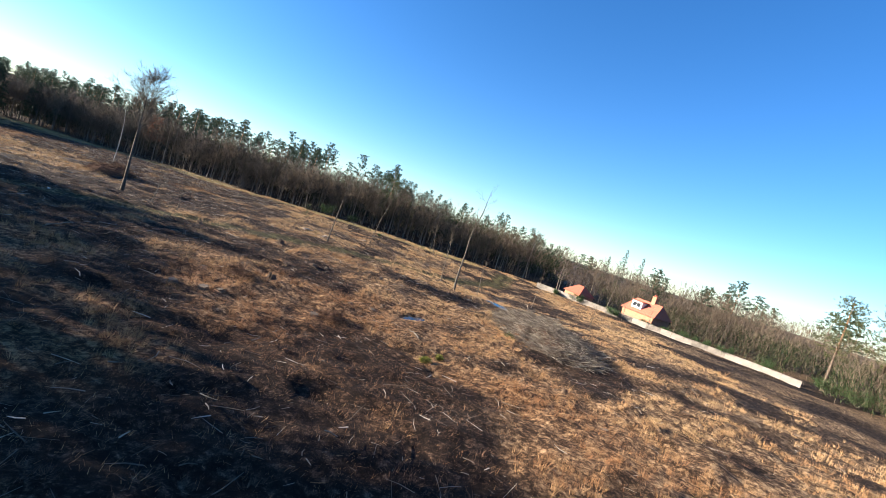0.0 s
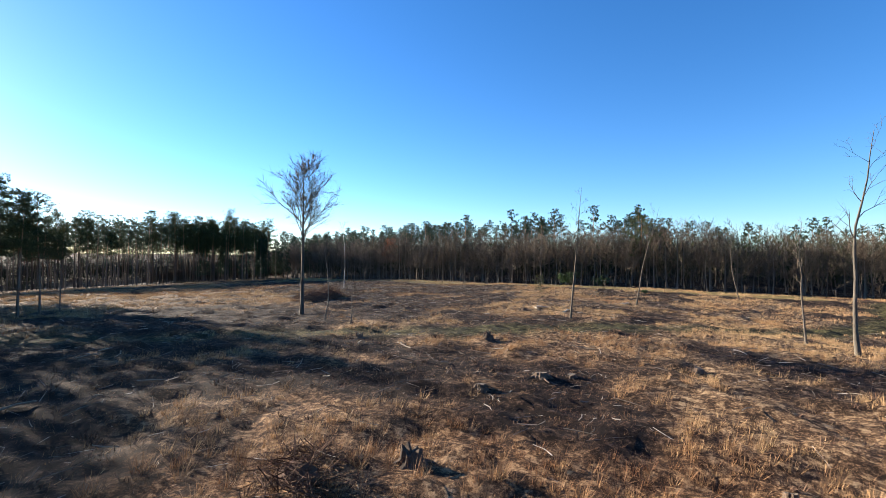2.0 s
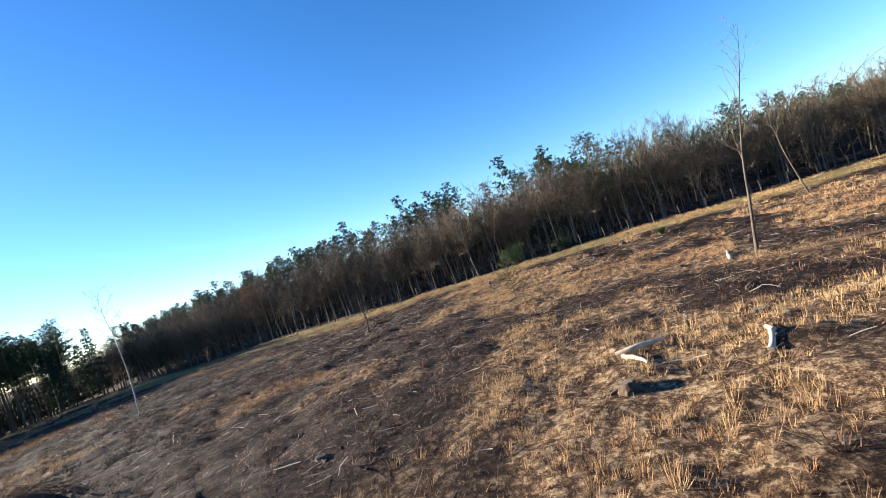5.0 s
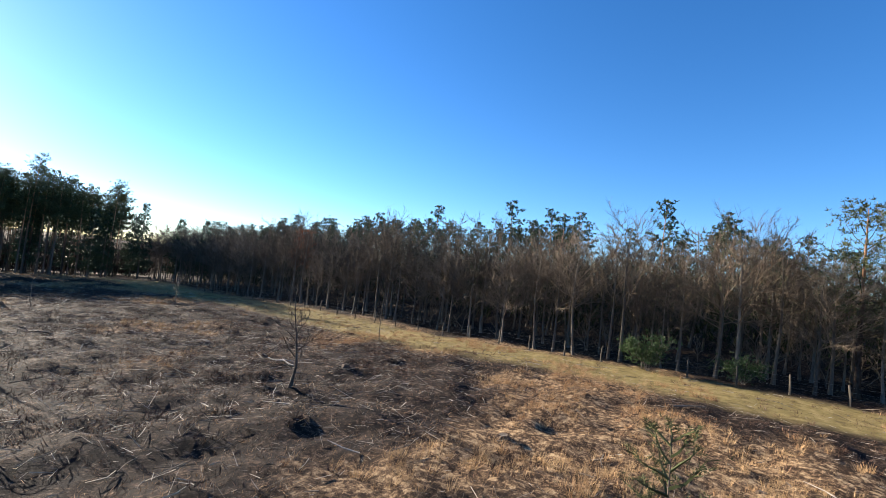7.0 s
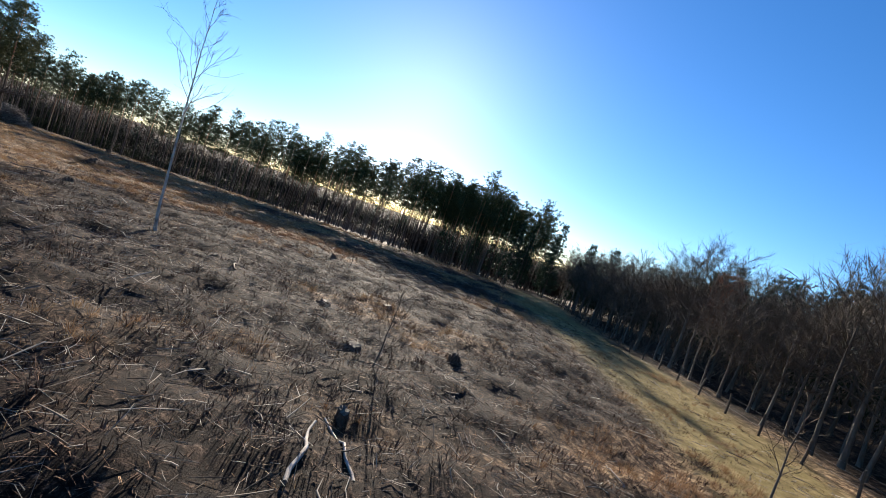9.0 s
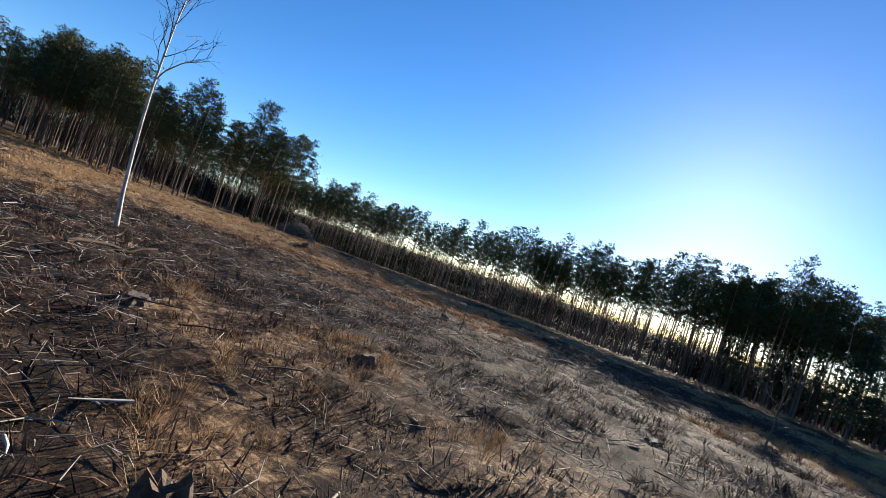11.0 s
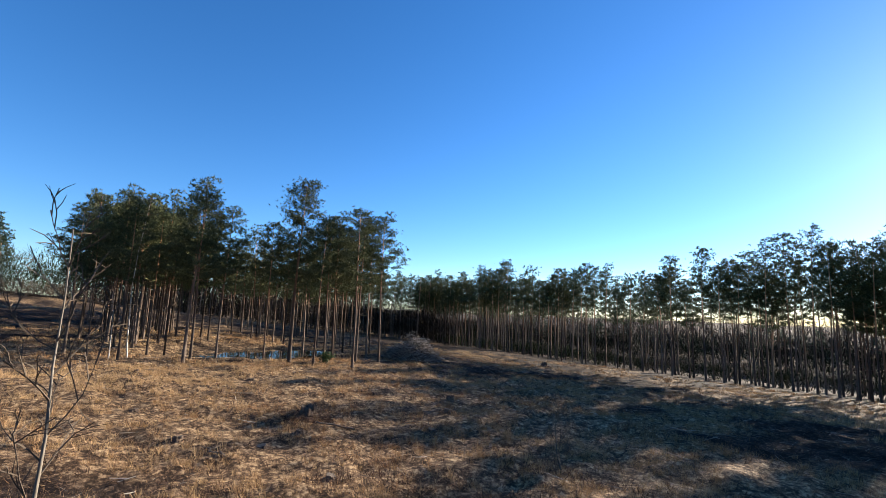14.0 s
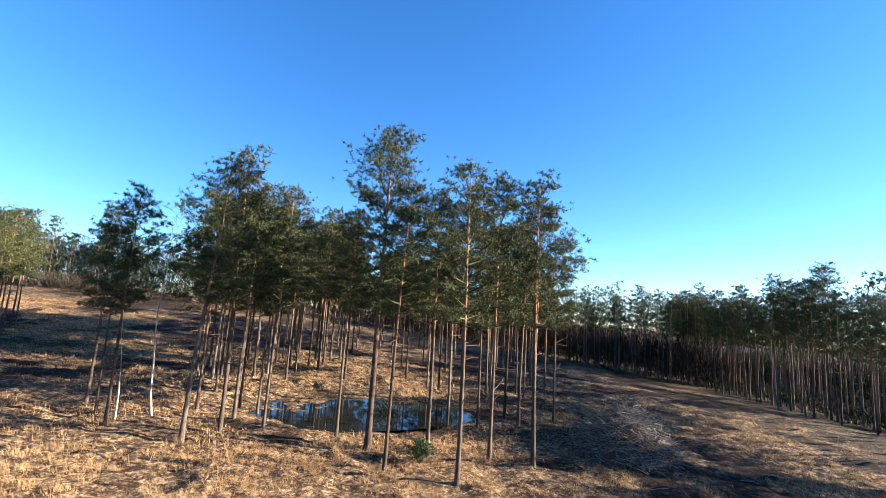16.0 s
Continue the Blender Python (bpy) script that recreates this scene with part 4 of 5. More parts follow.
def fast_mesh(name, co, tri, mats, tint=None, smooth=False):
    me = bpy.data.meshes.new(name)
    me.vertices.add(len(co))
    me.vertices.foreach_set("co", np.ascontiguousarray(co, np.float32).ravel())
    w = tri.shape[1]
    me.loops.add(tri.size)
    me.loops.foreach_set("vertex_index", np.ascontiguousarray(tri, np.int32).ravel())
    me.polygons.add(len(tri))
    me.polygons.foreach_set("loop_start", (np.arange(len(tri)) * w).astype(np.int32))
    me.update(calc_edges=True)
    if tint is not None:
        c = me.color_attributes.new("tint", 'FLOAT_COLOR', 'POINT')
        c.data.foreach_set("color", np.ascontiguousarray(tint, np.float32).ravel())
    me.materials.append(mats)
    return me


nr = np.random.default_rng(5)


def stick_mesh(name, p, heading, pitch, length, rad, mat, joints=2):
    """Many thin three-sided sticks of one or two bent lengths: centres p (n, 3)."""
    n = len(p)
    d = np.stack([np.cos(heading) * np.cos(pitch), np.sin(heading) * np.cos(pitch), np.sin(pitch)], -1)
    s = np.stack([-np.sin(heading), np.cos(heading), np.zeros(n)], -1)
    u = np.cross(d, s)
    bend = (nr.normal(0, 0.08, (n, 1)) * s) * length[:, None]
    rings = ((-0.5, 1.0, 0), (0.0, 0.9, 1), (0.5, 0.45, 0)) if joints == 2 else ((-0.5, 1.0, 0), (0.5, 0.5, 0))
    per = 3 * len(rings)
    co = np.empty((n, per, 3))
    for e, (f, q, bow) in enumerate(rings):
        for k in range(3):
            a = 2.094 * k
            co[:, e * 3 + k] = p + d * (f * length)[:, None] + bend * bow + (s * math.cos(a) + u * math.sin(a)) * (rad * q)[:, None]
    quad = []
    for e in range(joints):
        for k in range(3):
            i, j = e * 3 + k, e * 3 + (k + 1) % 3
            quad.append((i, j, j + 3, i + 3))
    f = (np.array(quad)[None] + (np.arange(n) * per)[:, None, None]).reshape(-1, 4)
    return fast_mesh(name, co.reshape(-1, 3), f, mat)


def heap(name, x, y, a, b, h, turn, count, mat, label, seed, wild=0.22, thick=1.0):
    """A heap of felled branches: a tangled core with sticks all over."""
    rg = np.random.default_rng(seed)
    c, s = math.cos(turn), math.sin(turn)
    th, q = rg.uniform(0, 6.283, count), np.sqrt(rg.random(count))
    lx, ly = a * q * np.cos(th), b * q * np.sin(th)
    z0 = at(x, y)
    gx, gy = x + lx * c - ly * s, y + lx * s + ly * c
    top = h * np.clip(1 - q ** 2.2, 0, 1) * (0.6 + 0.8 * vnoise(gx / 1.3, gy / 1.3, seed))
    p = np.stack([gx - x, gy - y, land(gx, gy) - z0 + top * rg.uniform(0.55, 1.08, count) + 0.04], -1)
    sticks = stick_mesh(name + "_sticks", p, rg.uniform(0, 6.283, count), rg.normal(0, wild, count), rg.uniform(0.4, 1.8, count) * (1.0 if a > 2 else 0.55), rg.uniform(0.005, 0.015, count) * thick, mat)
    core = Geo()
    n, m = 22, 6
    for i in range(m + 1):
        for k in range(n):
            w, r = 6.283 * k / n, i / m
            full = 0.92 if a > 2 else 0.5
            px, py = a * full * r * math.cos(w), b * full * r * math.sin(w)
            wx, wy = x + px * c - py * s, y + px * s + py * c
            hh = h * max(0, 1 - r ** 2.2) * (0.5 + 0.8 * float(vnoise(wx / 1.3, wy / 1.3, seed))) * 0.8
            core.v.append(Vector((wx - x, wy - y, at(wx, wy) - z0 + hh - (0.15 if i == m else 0))))
    for i in range(m):
        for k in range(n):
            core.f.append((i * n + k, (i + 1) * n + k, (i + 1) * n + (k + 1) % n, i * n + (k + 1) % n))
    return thing(name, Matrix.Translation((x, y, z0)), [("core", core.mesh("heap_core", HEATHER)), ("brash", sticks)], label, "brash heap")


heap("brash_heap", 37.5, -11.0, 9.0, 4.0, 1.25, 0.05, 6500, STICK, "long low heap of grey felled branches beside the water", 11, 0.3, 1.3)
heap("brash_heap", 59.5, 42.5, 5.5, 2.2, 1.3, 0.3, 1100, HEATHER, "dark heap of old brash in the grass", 12, 0.4, 1.3)
heap("brash_heap", 33.4, 103.6, 5.0, 3.2, 2.3, -0.5, 3800, PALE_STICK, "high tangled heap of dead branches beside the pines", 13, 0.35, 1.6)
heap("brash_heap", 24.5, 4.2, 0.9, 0.7, 0.3, 0.4, 240, HEATHER, "small pile of twigs over a stump", 14, 0.5)
heap("brash_heap", 26.5, 10.5, 1.3, 0.9, 0.35, 0.9, 260, HEATHER, "small dark pile of twigs in the grass", 15, 0.5)
heap("brash_heap", 59.4, 82.4, 1.3, 0.9, 0.22, 0.9, 200, HEATHER, "small pile of twigs round a split stump", 16, 0.4)


# ---- low growth ----
def bush(name, x, y, size, mat, label, seed, tall=1.0, count=240):
    rg = random.Random(seed)
    stems, leaves = Geo(), Geo()
    for k in range(9):
        a = rg.uniform(0, 6.28)
        b = bent(rg, Vector((0, 0, 0)), Vector((math.cos(a), math.sin(a), 1.3 * tall)), size * rg.uniform(0.7, 1.1), 3, 0.15)
        stems.tube(b, [0.02, 0.016, 0.011, 0.005], 3)
        for j in range(count // 5):
            p = along(b, min(0.99, rg.uniform(0.25, 1) ** 0.7)) + Vector((rg.gauss(0, 0.14), rg.gauss(0, 0.14), rg.gauss(0, 0.1))) * size
            leaves.spray(rg, p, Vector((0, 0, 0.6)), 0.1 + 0.04 * size, 5, 0.03 + 0.014 * size)
    return thing(name, stand(x, y), [("stems", stems.mesh("bush_stems", BARK)), ("foliage", leaves.mesh("bush_leaves", mat))], label, "bush")


bush("gorse_bush", 22.0, -1.3, 0.36, GORSE_M, "small gorse bush with yellow bloom", 1)
bush("gorse_bush", 23.1, -2.0, 0.26, GORSE_M, "tiny gorse bush in dry grass", 2)
bush("holly_bush", 108.6, 26.0, 2.7, LEAF, "green holly bush at the wood's fence", 3, 1.6, 420)
bush("holly_bush", 110.5, 20.0, 2.2, LEAF, "green holly bush under bare oaks", 4, 1.6, 300)
tree("young_pine", meshes(pine_tree(188, 2.6, 0.035, 0.22, 0.75, 16, 6, 8, 0.17, dead=0, width=0.018, shape=0.6), "young_pine", PINE_BARK, NEEDLE), 83.0, 23.5, 0, 1.0,
     "slender young pine with sparse needles in dry grass")
bush("bramble_bush", 94.5, 11.0, 0.6, LEAF, "low green bramble in dry grass", 6)
bush("bramble_bush", 33.0, -7.5, 0.5, LEAF, "low green tuft beside felled branches", 7)
bush("bramble_bush", 39.6, 90.6, 1.1, LEAF, "young green bush under the pines", 8, 1.6)
for k, (x, y, sz) in enumerate([(78, -47, 2.2), (74, -52, 2.4), (70, -57, 2.6), (66, -63, 3.0), (62, -64, 3.2), (58, -66, 3.0), (84, -36, 1.6), (90, -31, 2.0), (89.5, -39.0, 1.7), (83.2, -42.5, 1.6), (80.8, -45.5, 1.6), (77.0, -49.5, 1.9), (92.0, -27.5, 1.3)]):
    bush("garden_hedge", x, y, sz, LEAF, "dense evergreen garden hedge behind the wall", 20 + k, 0.9, 420)
TALL = [meshes(pine_tree(180 + k, h, 0.2, 0.35, 2.9, 36, 26, 9, 0.34, width=0.06, shape=0.5), "garden_pine", PINE_BARK, NEEDLE) for k, h in enumerate((14.5, 13.0))]
for x, y, k in ((61, -67, 0), (57.5, -70, 1), (54, -69, 0), (50, -73, 1), (47, -70, 0), (66, -70, 1), (63.5, -72, 0), (70, -66, 1), (44, -74, 0), (59, -75, 0), (113.0, 13.5, 1)):
    tree("pine", TALL[k], x, y, 50 * x, 1.0 if y > 0 else 1.15, "broad-crowned pine with green foliage", "garden pines" if y < 0 else "")
FIRS = meshes(spruce_tree(95, 21, 3.2, 7, 18), "fir", BARK, SPRUCE)
for x, y, sc in ((205, -86, 1.0), (200, -92, 0.9), (197, -76, 0.75)):
    tree("fir", FIRS, x, y, 20, sc, "tall dark fir above the far wood", "far firs")
RED = Geo()
rr = random.Random(9)
for k in range(420):
    a, z = rr.uniform(0, 6.28), rr.random()
    q = 3.0 * math.sqrt(rr.random()) * (1.1 - 0.6 * z)
    RED.spray(rr, Vector((q * math.cos(a), q * math.sin(a), 4 + 6.5 * z)), Vector((0, 0, 0.4)), 0.55, 5, 0.2)
tree("beech", (OAKS[0][0], RED.mesh("russet_crown", RUSSET)), 129, 83, 0, 1.0, "beech that keeps its russet dead leaves")
BUSHES = [meshes(bare_tree(240 + k, h, 0.035, 0.05, 8, 0.42, 0.9, 3, 9, 0.12, fine=0.024, flat=True), "underwood", BARK, TWIG) for k, h in enumerate((3.6, 4.6, 2.8))]
under, ustem = [], []
for k in range(130):
    y = rng.uniform(-26, 140)
    m = stand(float(edge_x(y)) + 2.0 + rng.random() * 13, y, rng.uniform(0, 360), rng.uniform(0.7, 1.3))
    g = BUSHES[rng.randrange(3)]
    under.append((g[1], m))
    ustem.append((g[0], m))
for k in range(90):
    x = rng.uniform(-45, 112)
    m = stand(x, belt_y(x) + 9 + rng.random() * 9, rng.uniform(0, 360), rng.uniform(0.4, 0.8))
    g = BUSHES[rng.randrange(3)]
    under.append((g[1], m))
    ustem.append((g[0], m))
joined("underwood_twigs", under, TWIG, "tangled brown underwood below the bare trees", "underwood")
joined("underwood_stems", ustem, BARK, "thin stems of tangled underwood", "underwood")


# ---- fence along the wood ----
def post_mesh(seed):
    rg = random.Random(seed)
    g = Geo()
    g.tube([Vector((0, 0, -0.3)), Vector((rg.gauss(0, 0.02), rg.gauss(0, 0.02), 0.6)), Vector((rg.gauss(0, 0.03), rg.gauss(0, 0.03), 1.25))], [0.07, 0.065, 0.06], 6, True)
    return g.mesh("post", POST)


POSTS = [post_mesh(k) for k in range(3)]
fence = new("fence")
fence.matrix_basis = Matrix.Translation((108, 20, at(108, 20)))
tagged(fence, "old post and wire fence along the wood", "fence")
base = fence.matrix_basis.inverted()
line = []
y = -20.0
while y < 118:
    x = float(edge_x(y)) - 1.9
    line.append(Vector((x, y, at(x, y))))
    y += 2.9
for k, p in enumerate(line):
    ob = part("post", POSTS[k % 3], fence)
    ob.matrix_basis = base @ Matrix.Translation(p) @ Euler((radians(rs.uniform(-4, 4)), radians(rs.uniform(-4, 4)), rs.uniform(0, 6))).to_matrix().to_4x4()
for h in (0.45, 0.8, 1.1):
    g = Geo()
    g.tube([base @ (p + Vector((0, 0, h))) for p in line], [0.003] * len(line), 3)
    part("wire", g.mesh("wire", WIRE), fence)


# ---- houses and garden wall ----
def box(g, x0, x1, y0, y1, z0, z1):
    k = len(g.v)
    g.v += [Vector(p) for p in ((x0, y0, z0), (x1, y0, z0), (x1, y1, z0), (x0, y1, z0), (x0, y0, z1), (x1, y0, z1), (x1, y1, z1), (x0, y1, z1))]
    g.f += [(k, k + 3, k + 2, k + 1), (k + 4, k + 5, k + 6, k + 7), (k, k + 1, k + 5, k + 4), (k + 1, k + 2, k + 6, k + 5), (k + 2, k + 3, k + 7, k + 6), (k + 3, k, k + 4, k + 7)]


def boxes(name, mat, *rows):
    g = Geo()
    for r in rows:
        box(g, *r)
    return g.mesh(name, mat)


def roof_mesh(w, d, eave, ridge, hip, over=0.35):
    """A tiled roof, ridge along x, with hips and courses that step: one closed shell."""
    bm = bmesh.new()
    n = 9
    rows = {}
    for side in (1, -1):
        rows[side] = []
        for k in range(n):
            for t, up in ((k / n, 0.06 if k else 0.0), ((k + 1) / n, 0.0)):
                xx, yy = (w / 2 + over) - hip * t, side * (d / 2 + over) * (1 - t)
                z = eave + (ridge - eave) * t + up
                rows[side].append((bm.verts.new((-xx, yy, z)), bm.verts.new((xx, yy, z))))
        for p, q in zip(rows[side], rows[side][1:]):
            bm.faces.new((p[0], p[1], q[1], q[0]))
    for e in (0, 1):
        bm.faces.new((rows[1][0][e], rows[-1][0][e], rows[-1][-1][e], rows[1][-1][e]))
    bm.faces.new((rows[1][0][0], rows[1][0][1], rows[-1][0][1], rows[-1][0][0]))
    bmesh.ops.remove_doubles(bm, verts=bm.verts, dist=0.001)
    bmesh.ops.recalc_face_normals(bm, faces=bm.faces)
    me = bpy.data.meshes.new("roof")
    bm.to_mesh(me)
    bm.free()
    me.materials.append(TILE_M)
    return me


def window(parent, x, y, z, w, h, out):
    """A white casement in a wall that faces along y."""
    f = part("window", boxes("window_frame", WHITE, (x - w / 2, x + w / 2, y, y + out, z, z + 0.08), (x - w / 2, x + w / 2, y, y + out, z + h - 0.08, z + h),
             (x - w / 2, x - w / 2 + 0.08, y, y + out, z + 0.08, z + h - 0.08), (x + w / 2 - 0.08, x + w / 2, y, y + out, z + 0.08, z + h - 0.08),
             (x - 0.04, x + 0.04, y, y + out, z + 0.08, z + h - 0.08)), parent, "white window frame")
    part("pane", boxes("pane", GLASS, (x - w / 2 + 0.08, x - 0.04, y + out * 0.3, y + out * 0.5, z + 0.08, z + h - 0.08),
                       (x + 0.04, x + w / 2 - 0.08, y + out * 0.3, y + out * 0.5, z + 0.08, z + h - 0.08)), f)


def house(x, y, turn, w, d, eave, ridge, hip, label, wall_mat, chimney=True, dormer=True, slate=False, windows=True):
    z0 = bare_level(x, y)
    e = new("house")
    e.matrix_basis = Matrix.Translation((x, y, z0)) @ Euler((0, 0, radians(turn))).to_matrix().to_4x4()
    tagged(e, label, "house")
    part("wall", boxes("house_wall", wall_mat, (-w / 2, w / 2, -d / 2, d / 2, -0.6, eave)), e)
    r = part("roof", roof_mesh(w, d, eave, ridge, hip), e, "grey slate roof" if slate else "orange clay tile roof")
    if slate:
        r.data.materials[0] = SLATE
    if chimney:
        c = part("chimney", boxes("chimney", BRICK_M, (-w * 0.12 - 0.4, -w * 0.12 + 0.4, -0.35, 0.35, ridge - 0.8, ridge + 1.1), (-w * 0.12 - 0.46, -w * 0.12 + 0.46, -0.41, 0.41, ridge + 1.1, ridge + 1.25)), e)
        part("chimney_pot", boxes("pot", TILE_M, (-w * 0.12 - 0.25, -w * 0.12 - 0.05, -0.1, 0.1, ridge + 1.25, ridge + 1.6), (-w * 0.12 + 0.08, -w * 0.12 + 0.28, -0.1, 0.1, ridge + 1.25, ridge + 1.6)), c)
    if dormer:
        zc = eave + (ridge - eave) * 0.25
        q = part("dormer", boxes("dormer", WHITE, (-0.2, 2.0, d / 2 * 0.25, d / 2 * 0.9, zc, zc + 1.35)), e, "white dormer")
        window(q, 0.9, d / 2 * 0.9, zc + 0.25, 1.8, 0.9, 0.06)
        part("dormer_roof", boxes("dormer_roof", TILE_M, (-0.4, 2.2, d / 2 * 0.1, d / 2 * 0.9 + 0.2, zc + 1.36, zc + 1.5)), q)
    for wx in (-w * 0.3, w * 0.02, w * 0.33) if windows else ():
        window(e, wx, d / 2, 1.0, 1.3, 1.2, 0.06)
    return e


house(87.0, -43.8, 30, 6.8, 5.4, 2.3, 4.8, 0.9, "brick house with orange tiled roof, dormer and chimney", BRICK_M, windows=False)
house(93.2, -32.2, 25, 4.4, 3.8, 1.5, 3.3, 1.7, "low brick outbuilding with orange hipped roof", BRICK_M, False, False, windows=False)
house(66.0, -82.0, 40, 10.0, 7.0, 4.8, 6.8, 1.2, "large pale house half hidden by trees", RENDER_M, slate=True)

garden_wall = new("garden_wall")
garden_wall.matrix_basis = Matrix.Translation((80, -41, bare_level(80, -41)))
tagged(garden_wall, "long pale rendered garden wall with plain coping", "wall", kind="structure")
inv = garden_wall.matrix_basis.inverted()
a, b = Vector((96, -24, 0)), Vector((66, -59, 0))
n = 18
run = (b - a) / n
turn = math.atan2(run.y, run.x)
PANEL = boxes("wall_panel", RENDER_M, (-run.length / 2 + 0.01, run.length / 2 - 0.01, -0.12, 0.12, -0.9, 0.92))
COPING = boxes("coping", RENDER_M, (-run.length / 2 + 0.01, run.length / 2 - 0.01, -0.17, 0.17, 0.923, 1.0))
for k in range(n):
    c = a + run * (k + 0.5)
    m = inv @ Matrix.Translation((c.x, c.y, bare_level(c.x, c.y))) @ Matrix.Rotation(turn, 4, 'Z')
    for nm, me in (("panel", PANEL), ("coping", COPING)):
        ob = part(nm, me, garden_wall)
        ob.matrix_basis = m


# ---- grass, heather and litter ----
def scatter(count, reach, near=0.0):
    """Spots in the clearing within reach of the line through it."""
    out = []
    total = 0
    while total < count:
        x, y = nr.uniform(-25, 112, 60000), nr.uniform(-35, 136, 60000)
        g = line_gap(x, y, LINE)
        ok = (g < reach) & (g >= near) & (x < edge_x(y) - 2.5)
        ok &= line_gap(x, y, TRACK) > 0.5 + 1.6 * nr.random(len(x))
        ok &= np.hypot((x - POND[0]) / POND[2], (y - POND[1]) / POND[3]) > 1.25
        for qx, qy, qa, qb, ang in PUDDLES:
            c, s = math.cos(ang), math.sin(ang)
            ok &= np.hypot(((x - qx) * c + (y - qy) * s) / qa, (-(x - qx) * s + (y - qy) * c) / qb) > 1.25
        out.append(np.stack([x[ok], y[ok]], -1))
        total += ok.sum()
    return np.concatenate(out)[:count]


def tufts(name, p, per, length, width, flop, mat, label, tones, spread=0.16, bent_blades=True, category="grass", rise=0.0):
    n = len(p)
    z = land(p[:, 0], p[:, 1])
    size = nr.uniform(0.65, 1.3, n)
    a = nr.uniform(0, 6.283, (n, per))
    r = spread * np.sqrt(nr.random((n, per))) * size[:, None]
    L = length * size[:, None] * nr.uniform(0.6, 1.15, (n, per))
    fl = flop * nr.uniform(0.15, 1.0, (n, per))
    h = np.stack([np.cos(a), np.sin(a), np.zeros_like(a)], -1)
    wind = np.array([0.1, -0.12, 0.0])
    base = np.concatenate([p, z[:, None]], 1)[:, None] + h * r[..., None] - np.array([0, 0, 0.03])
    base[..., 2] += rise * size[:, None] * nr.random((n, per)) ** 0.7
    up = np.array([0, 0, 1.0])
    mid = base + (h * (0.35 * fl)[..., None] + up * 0.62 + wind * 0.5) * L[..., None]
    tip = base + ((h * fl[..., None] + wind) * 1.0 + up * (1.0 - 0.55 * fl)[..., None]) * L[..., None]
    b = a + nr.normal(1.57, 0.6, (n, per))
    s = np.stack([np.cos(b), np.sin(b), np.zeros_like(b)], -1) * (width * nr.uniform(0.6, 1.3, (n, per)))[..., None]
    if bent_blades:
        co = np.stack([base - s, base + s, mid - s * 0.8, mid + s * 0.8, tip], 2).reshape(-1, 3)
        f = (np.array([(0, 1, 3), (0, 3, 2), (2, 3, 4)])[None] + (np.arange(n * per) * 5)[:, None, None]).reshape(-1, 3)
        rep = per * 5
    else:
        co = np.stack([base - s, base + s, tip], 2).reshape(-1, 3)
        f = np.arange(n * per * 3).reshape(-1, 3)
        rep = per * 3
    tones = np.array(tones)
    k = vnoise(p[:, 0] / 7, p[:, 1] / 7, 41) * 0.7 + nr.random(n) * 0.5
    # bracken and its painted shade spots darken the blades too
    k = np.clip(k - 0.45 * bracken(p[:, 0], p[:, 1]), 0, 0.999) * (len(tones) - 1)
    i = k.astype(int)
    c = tones[i] * (1 - (k - i))[:, None] + tones[np.minimum(i + 1, len(tones) - 1)] * (k - i)[:, None]
    tint = np.concatenate([np.repeat(c, rep, 0), np.ones((n * rep, 1))], 1)
    return tagged(new(name, fast_mesh(name, co, f, mat, tint)), label, category, kind="stuff")


TONES = [(0.55, 0.36, 0.26), (0.85, 0.68, 0.55), (1.0, 0.92, 0.8), (1.15, 1.08, 0.95)]


def clumped(p, scale, cut, seed):
    return p[vnoise(p[:, 0] / scale, p[:, 1] / scale, seed) + 0.35 * (nr.random(len(p)) - 0.5) > cut]


p = clumped(scatter(68000, 26), 1.9, 0.4, 55)
p = p[brash_cover(p[:, 0], p[:, 1]) < nr.random(len(p)) * 0.9]
tufts("dry_grass", p, 23, 0.38, 0.0055, 0.65, STRAW, "pale dry grass tussocks across the clearing", TONES, 0.13, False)
p = clumped(scatter(90000, 62, 24), 1.9, 0.42, 55)
p = p[brash_cover(p[:, 0], p[:, 1]) < nr.random(len(p)) * 0.9]
tufts("far_grass", p, 7, 0.34, 0.0145, 0.6, STRAW, "pale dry grass farther across the clearing", TONES, 0.2, False)
p = clumped(scatter(105000, 26), 0.9, 0.42, 53)
p = p[brash_cover(p[:, 0], p[:, 1]) > nr.random(len(p)) * 0.7]
tufts("heather", p, 9, 0.17, 0.009, 1.6, HEATHER, "dead brown heather and bracken litter", [(1, 1, 1), (1, 1, 1)], 0.17, False, "heather")


p = scatter(27000, 15)
tufts("grass_litter", p, 6, 0.2, 0.0065, 1.6, STRAW, "flat dead grass litter between the tussocks", TONES, 0.4, False)
p = clumped(scatter(15000, 50), 0.5, 0.5, 54)
tufts("dark_tussocks", p, 16, 0.24, 0.014, 1.0, HEATHER, "dark old heather tussocks dotted over the clearing", [(1, 1, 1), (1, 1, 1)], 0.18, False, "heather")


x, y = nr.uniform(66, 102, 16000), nr.uniform(36, 90, 16000)
p = clumped(np.stack([x, y], -1)[(x < edge_x(y) - 9)], 1.3, 0.5, 57)
tufts("brash_litter", p, 11, 0.3, 0.013, 1.3, HEATHER, "dark clumps of old heather and rotting twigs among brash", [(1, 1, 1), (1, 1, 1)], 0.26, False, "heather")


def thicket(name, p, tall, label, wide=0.012, mat=TWIG, per=46, ln=1.9):
    tufts(name, p, per, ln, wide, 0.95, mat, label, [(1, 1, 1), (1, 1, 1)], 1.9, False, "woodland", tall)


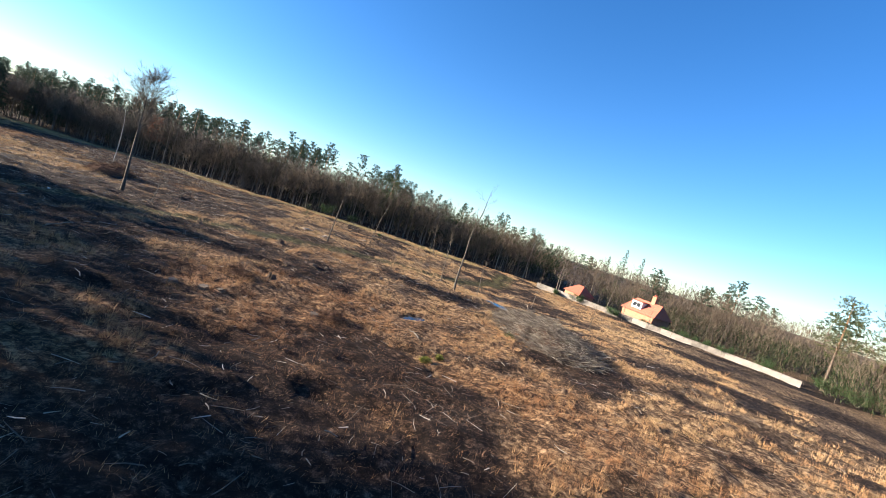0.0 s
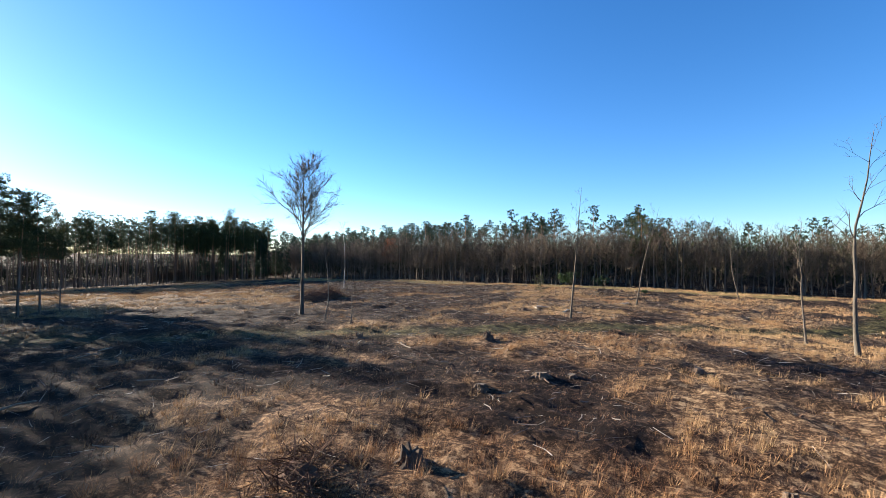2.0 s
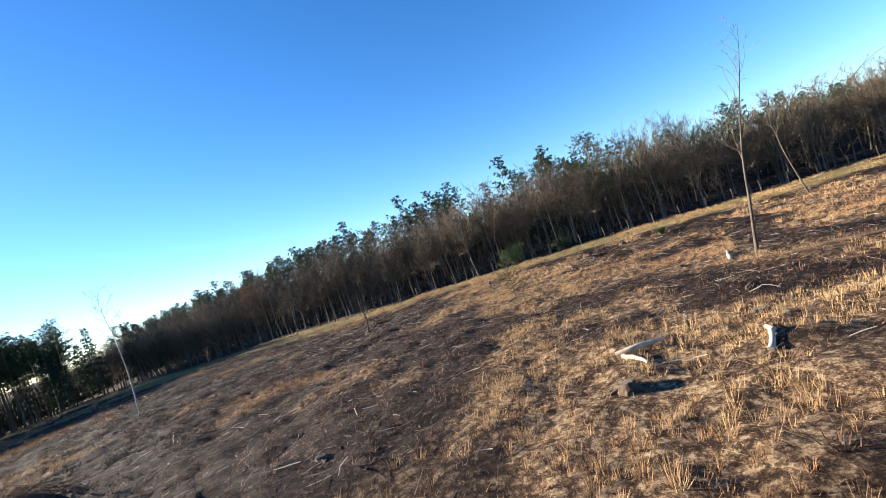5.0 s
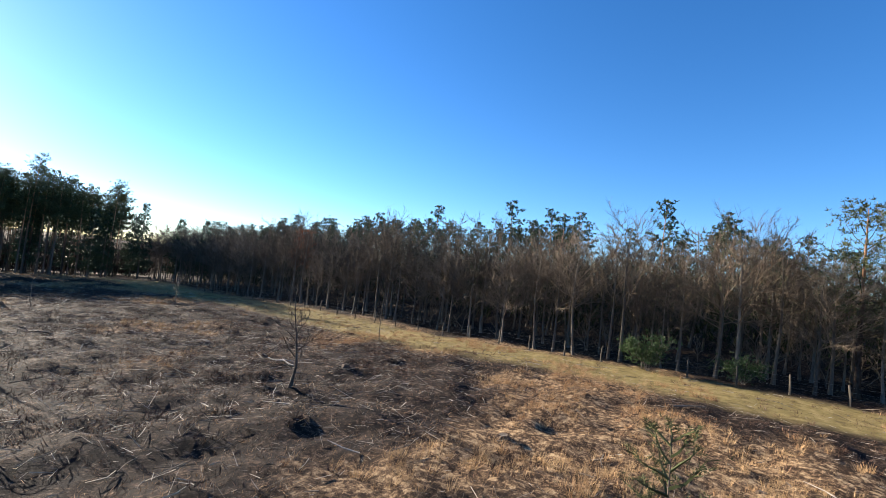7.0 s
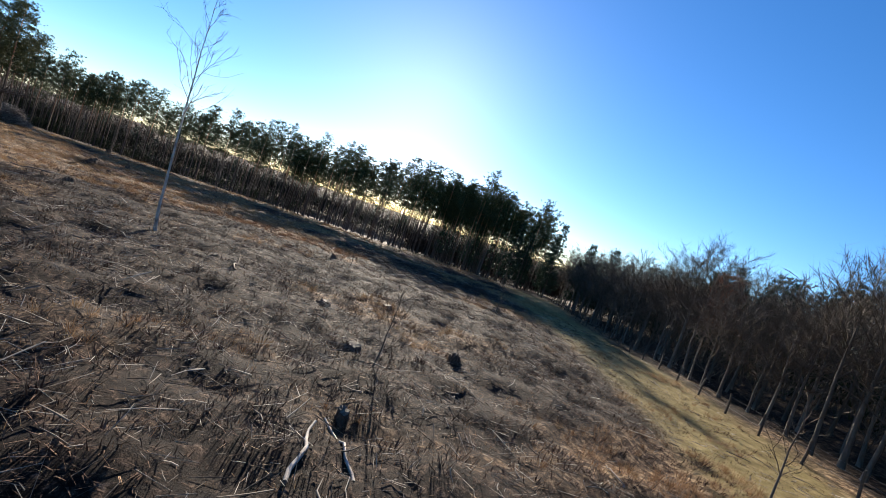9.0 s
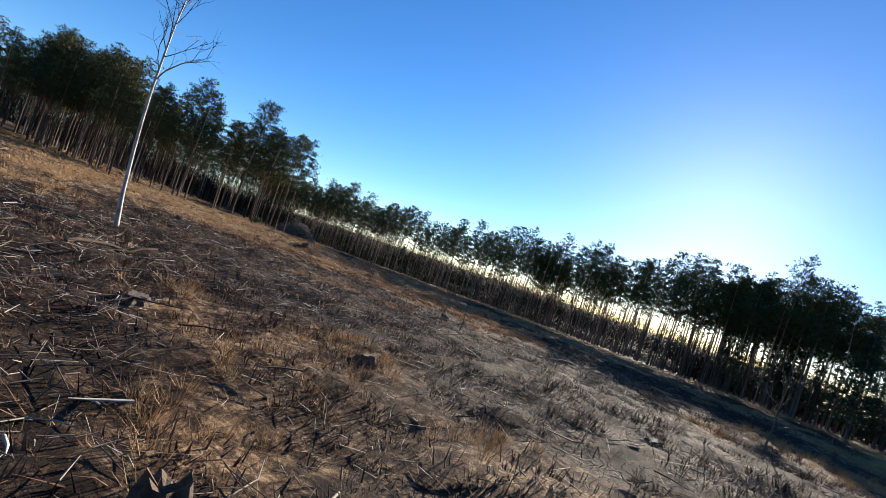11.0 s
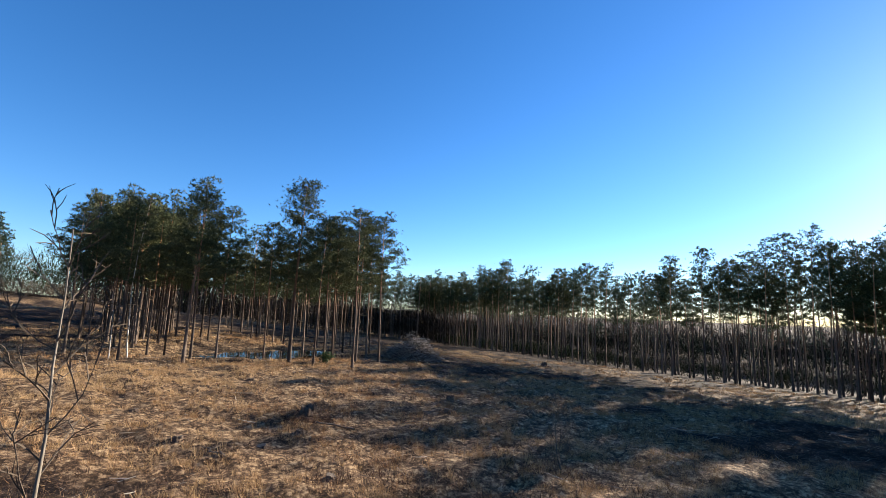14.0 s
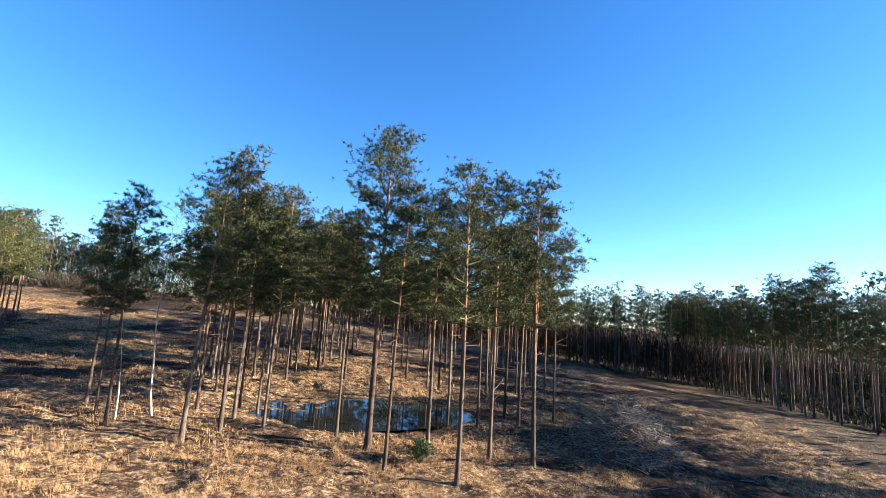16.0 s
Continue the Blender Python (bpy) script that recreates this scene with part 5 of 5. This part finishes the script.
x, y = nr.uniform(44, 125, 1500), nr.uniform(-105, -46, 1500)
far_side = y < -36 - 1.17 * (96 - x) - 7
clear = far_side & (np.hypot(x - 87, y + 43.8) > 6.5) & (np.hypot(x - 66, y + 82) > 10) & (np.hypot(x - 93, y + 32) > 5)
p = np.stack([x, y], -1)[clear | (x < 66) & (y < -60)]
thicket("garden_evergreens", p[::2], 4.5, "dark evergreen shrubs and trees round the gardens", 0.06, DULL_GREEN, 46, 0.9)
thicket("garden_twigs", p[1::2], 7.5, "tangled leafless trees round the gardens", 0.03, TWIG, 46, 1.8)
y = nr.uniform(-26, 175, 1000)
x = edge_x(y) + 4 + nr.random(1000) ** 1.2 * 20
thicket("wood_thicket", np.stack([x, y], -1), 8.5, "close grey-brown twigs filling the bare wood")
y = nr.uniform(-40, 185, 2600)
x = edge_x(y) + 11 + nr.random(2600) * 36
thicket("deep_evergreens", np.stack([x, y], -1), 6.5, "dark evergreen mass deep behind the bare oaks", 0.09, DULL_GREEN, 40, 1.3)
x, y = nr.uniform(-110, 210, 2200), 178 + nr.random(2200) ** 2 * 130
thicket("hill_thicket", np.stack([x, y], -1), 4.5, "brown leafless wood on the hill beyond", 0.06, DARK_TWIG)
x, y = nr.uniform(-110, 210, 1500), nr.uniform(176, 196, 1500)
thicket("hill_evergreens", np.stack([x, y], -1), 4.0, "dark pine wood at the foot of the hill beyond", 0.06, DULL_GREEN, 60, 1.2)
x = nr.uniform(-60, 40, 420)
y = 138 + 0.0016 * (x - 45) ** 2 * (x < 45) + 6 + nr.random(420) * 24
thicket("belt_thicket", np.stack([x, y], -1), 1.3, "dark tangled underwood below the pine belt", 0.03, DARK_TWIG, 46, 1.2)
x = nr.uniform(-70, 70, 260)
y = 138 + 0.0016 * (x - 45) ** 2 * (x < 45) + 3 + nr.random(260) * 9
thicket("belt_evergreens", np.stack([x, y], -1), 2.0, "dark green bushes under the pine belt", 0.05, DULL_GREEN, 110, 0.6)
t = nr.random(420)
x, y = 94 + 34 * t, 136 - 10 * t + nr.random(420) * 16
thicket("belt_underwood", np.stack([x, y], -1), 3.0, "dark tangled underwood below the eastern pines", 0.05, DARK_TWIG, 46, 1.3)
a = nr.random(2200)
x, y = -54 - nr.random(2200) * 30 + 14 * np.sin(a * 5), -75 + 235 * a
thicket("west_thicket", np.stack([x, y], -1), 8.0, "dark evergreen and brown wood along the western rise", 0.07, DULL_GREEN, 46, 1.4)
a = nr.random(900)
x, y = -50 - nr.random(900) * 14 + 14 * np.sin(a * 5), -75 + 235 * a
thicket("west_underwood", np.stack([x, y], -1), 2.6, "brown underwood at the foot of the western wood", 0.05, TWIG, 46, 1.3)
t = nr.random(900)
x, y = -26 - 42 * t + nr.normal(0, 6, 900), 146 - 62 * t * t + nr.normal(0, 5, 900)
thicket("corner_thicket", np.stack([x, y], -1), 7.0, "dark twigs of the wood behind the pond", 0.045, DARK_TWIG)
x, y = nr.uniform(88, 150, 380), nr.uniform(-110, -44, 380)
thicket("garden_thicket", np.stack([x, y], -1)[x + y * 0.3 > 74], 8.5, "brown leafless trees behind the houses", 0.04)

q = scatter(300000, 21)
low = np.exp(-((q[:, 0] - 88) / 15) ** 2 - ((q[:, 1] - 50) / 22) ** 2)
patch = brash_cover(q[:, 0], q[:, 1]) * (0.35 + 0.65 * (vnoise(q[:, 0] / 0.8, q[:, 1] / 0.8, 91) > 0.46))
q = q[nr.random(len(q)) < (0.035 + 0.6 * low) * (0.1 + 0.9 * patch)]
n = len(q)
c = np.stack([q[:, 0], q[:, 1], land(q[:, 0], q[:, 1]) + nr.uniform(0.01, 0.13, n)], -1)
tagged(new("fallen_sticks", stick_mesh("fallen_sticks", c, nr.uniform(0, 6.283, n), nr.normal(0, 0.22, n), 0.12 + 0.8 * nr.random(n) ** 2.5, nr.uniform(0.004, 0.01, n), PALE_STICK, 1)),
       "carpet of grey and pale twigs left after felling", "sticks", kind="stuff")
q = scatter(7500, 32)
q = q[nr.random(len(q)) < 0.1 + 0.9 * brash_cover(q[:, 0], q[:, 1])]
n = len(q)
c = np.stack([q[:, 0], q[:, 1], land(q[:, 0], q[:, 1]) + nr.uniform(0.05, 0.2, n)], -1)
tagged(new("brash_branches", stick_mesh("brash_branches", c, nr.uniform(0, 6.283, n), nr.normal(0, 0.13, n), 0.25 + 0.85 * nr.random(n) ** 2, nr.uniform(0.008, 0.022, n), PALE_STICK)),
       "pale weathered branches left lying after felling", "sticks", kind="stuff")
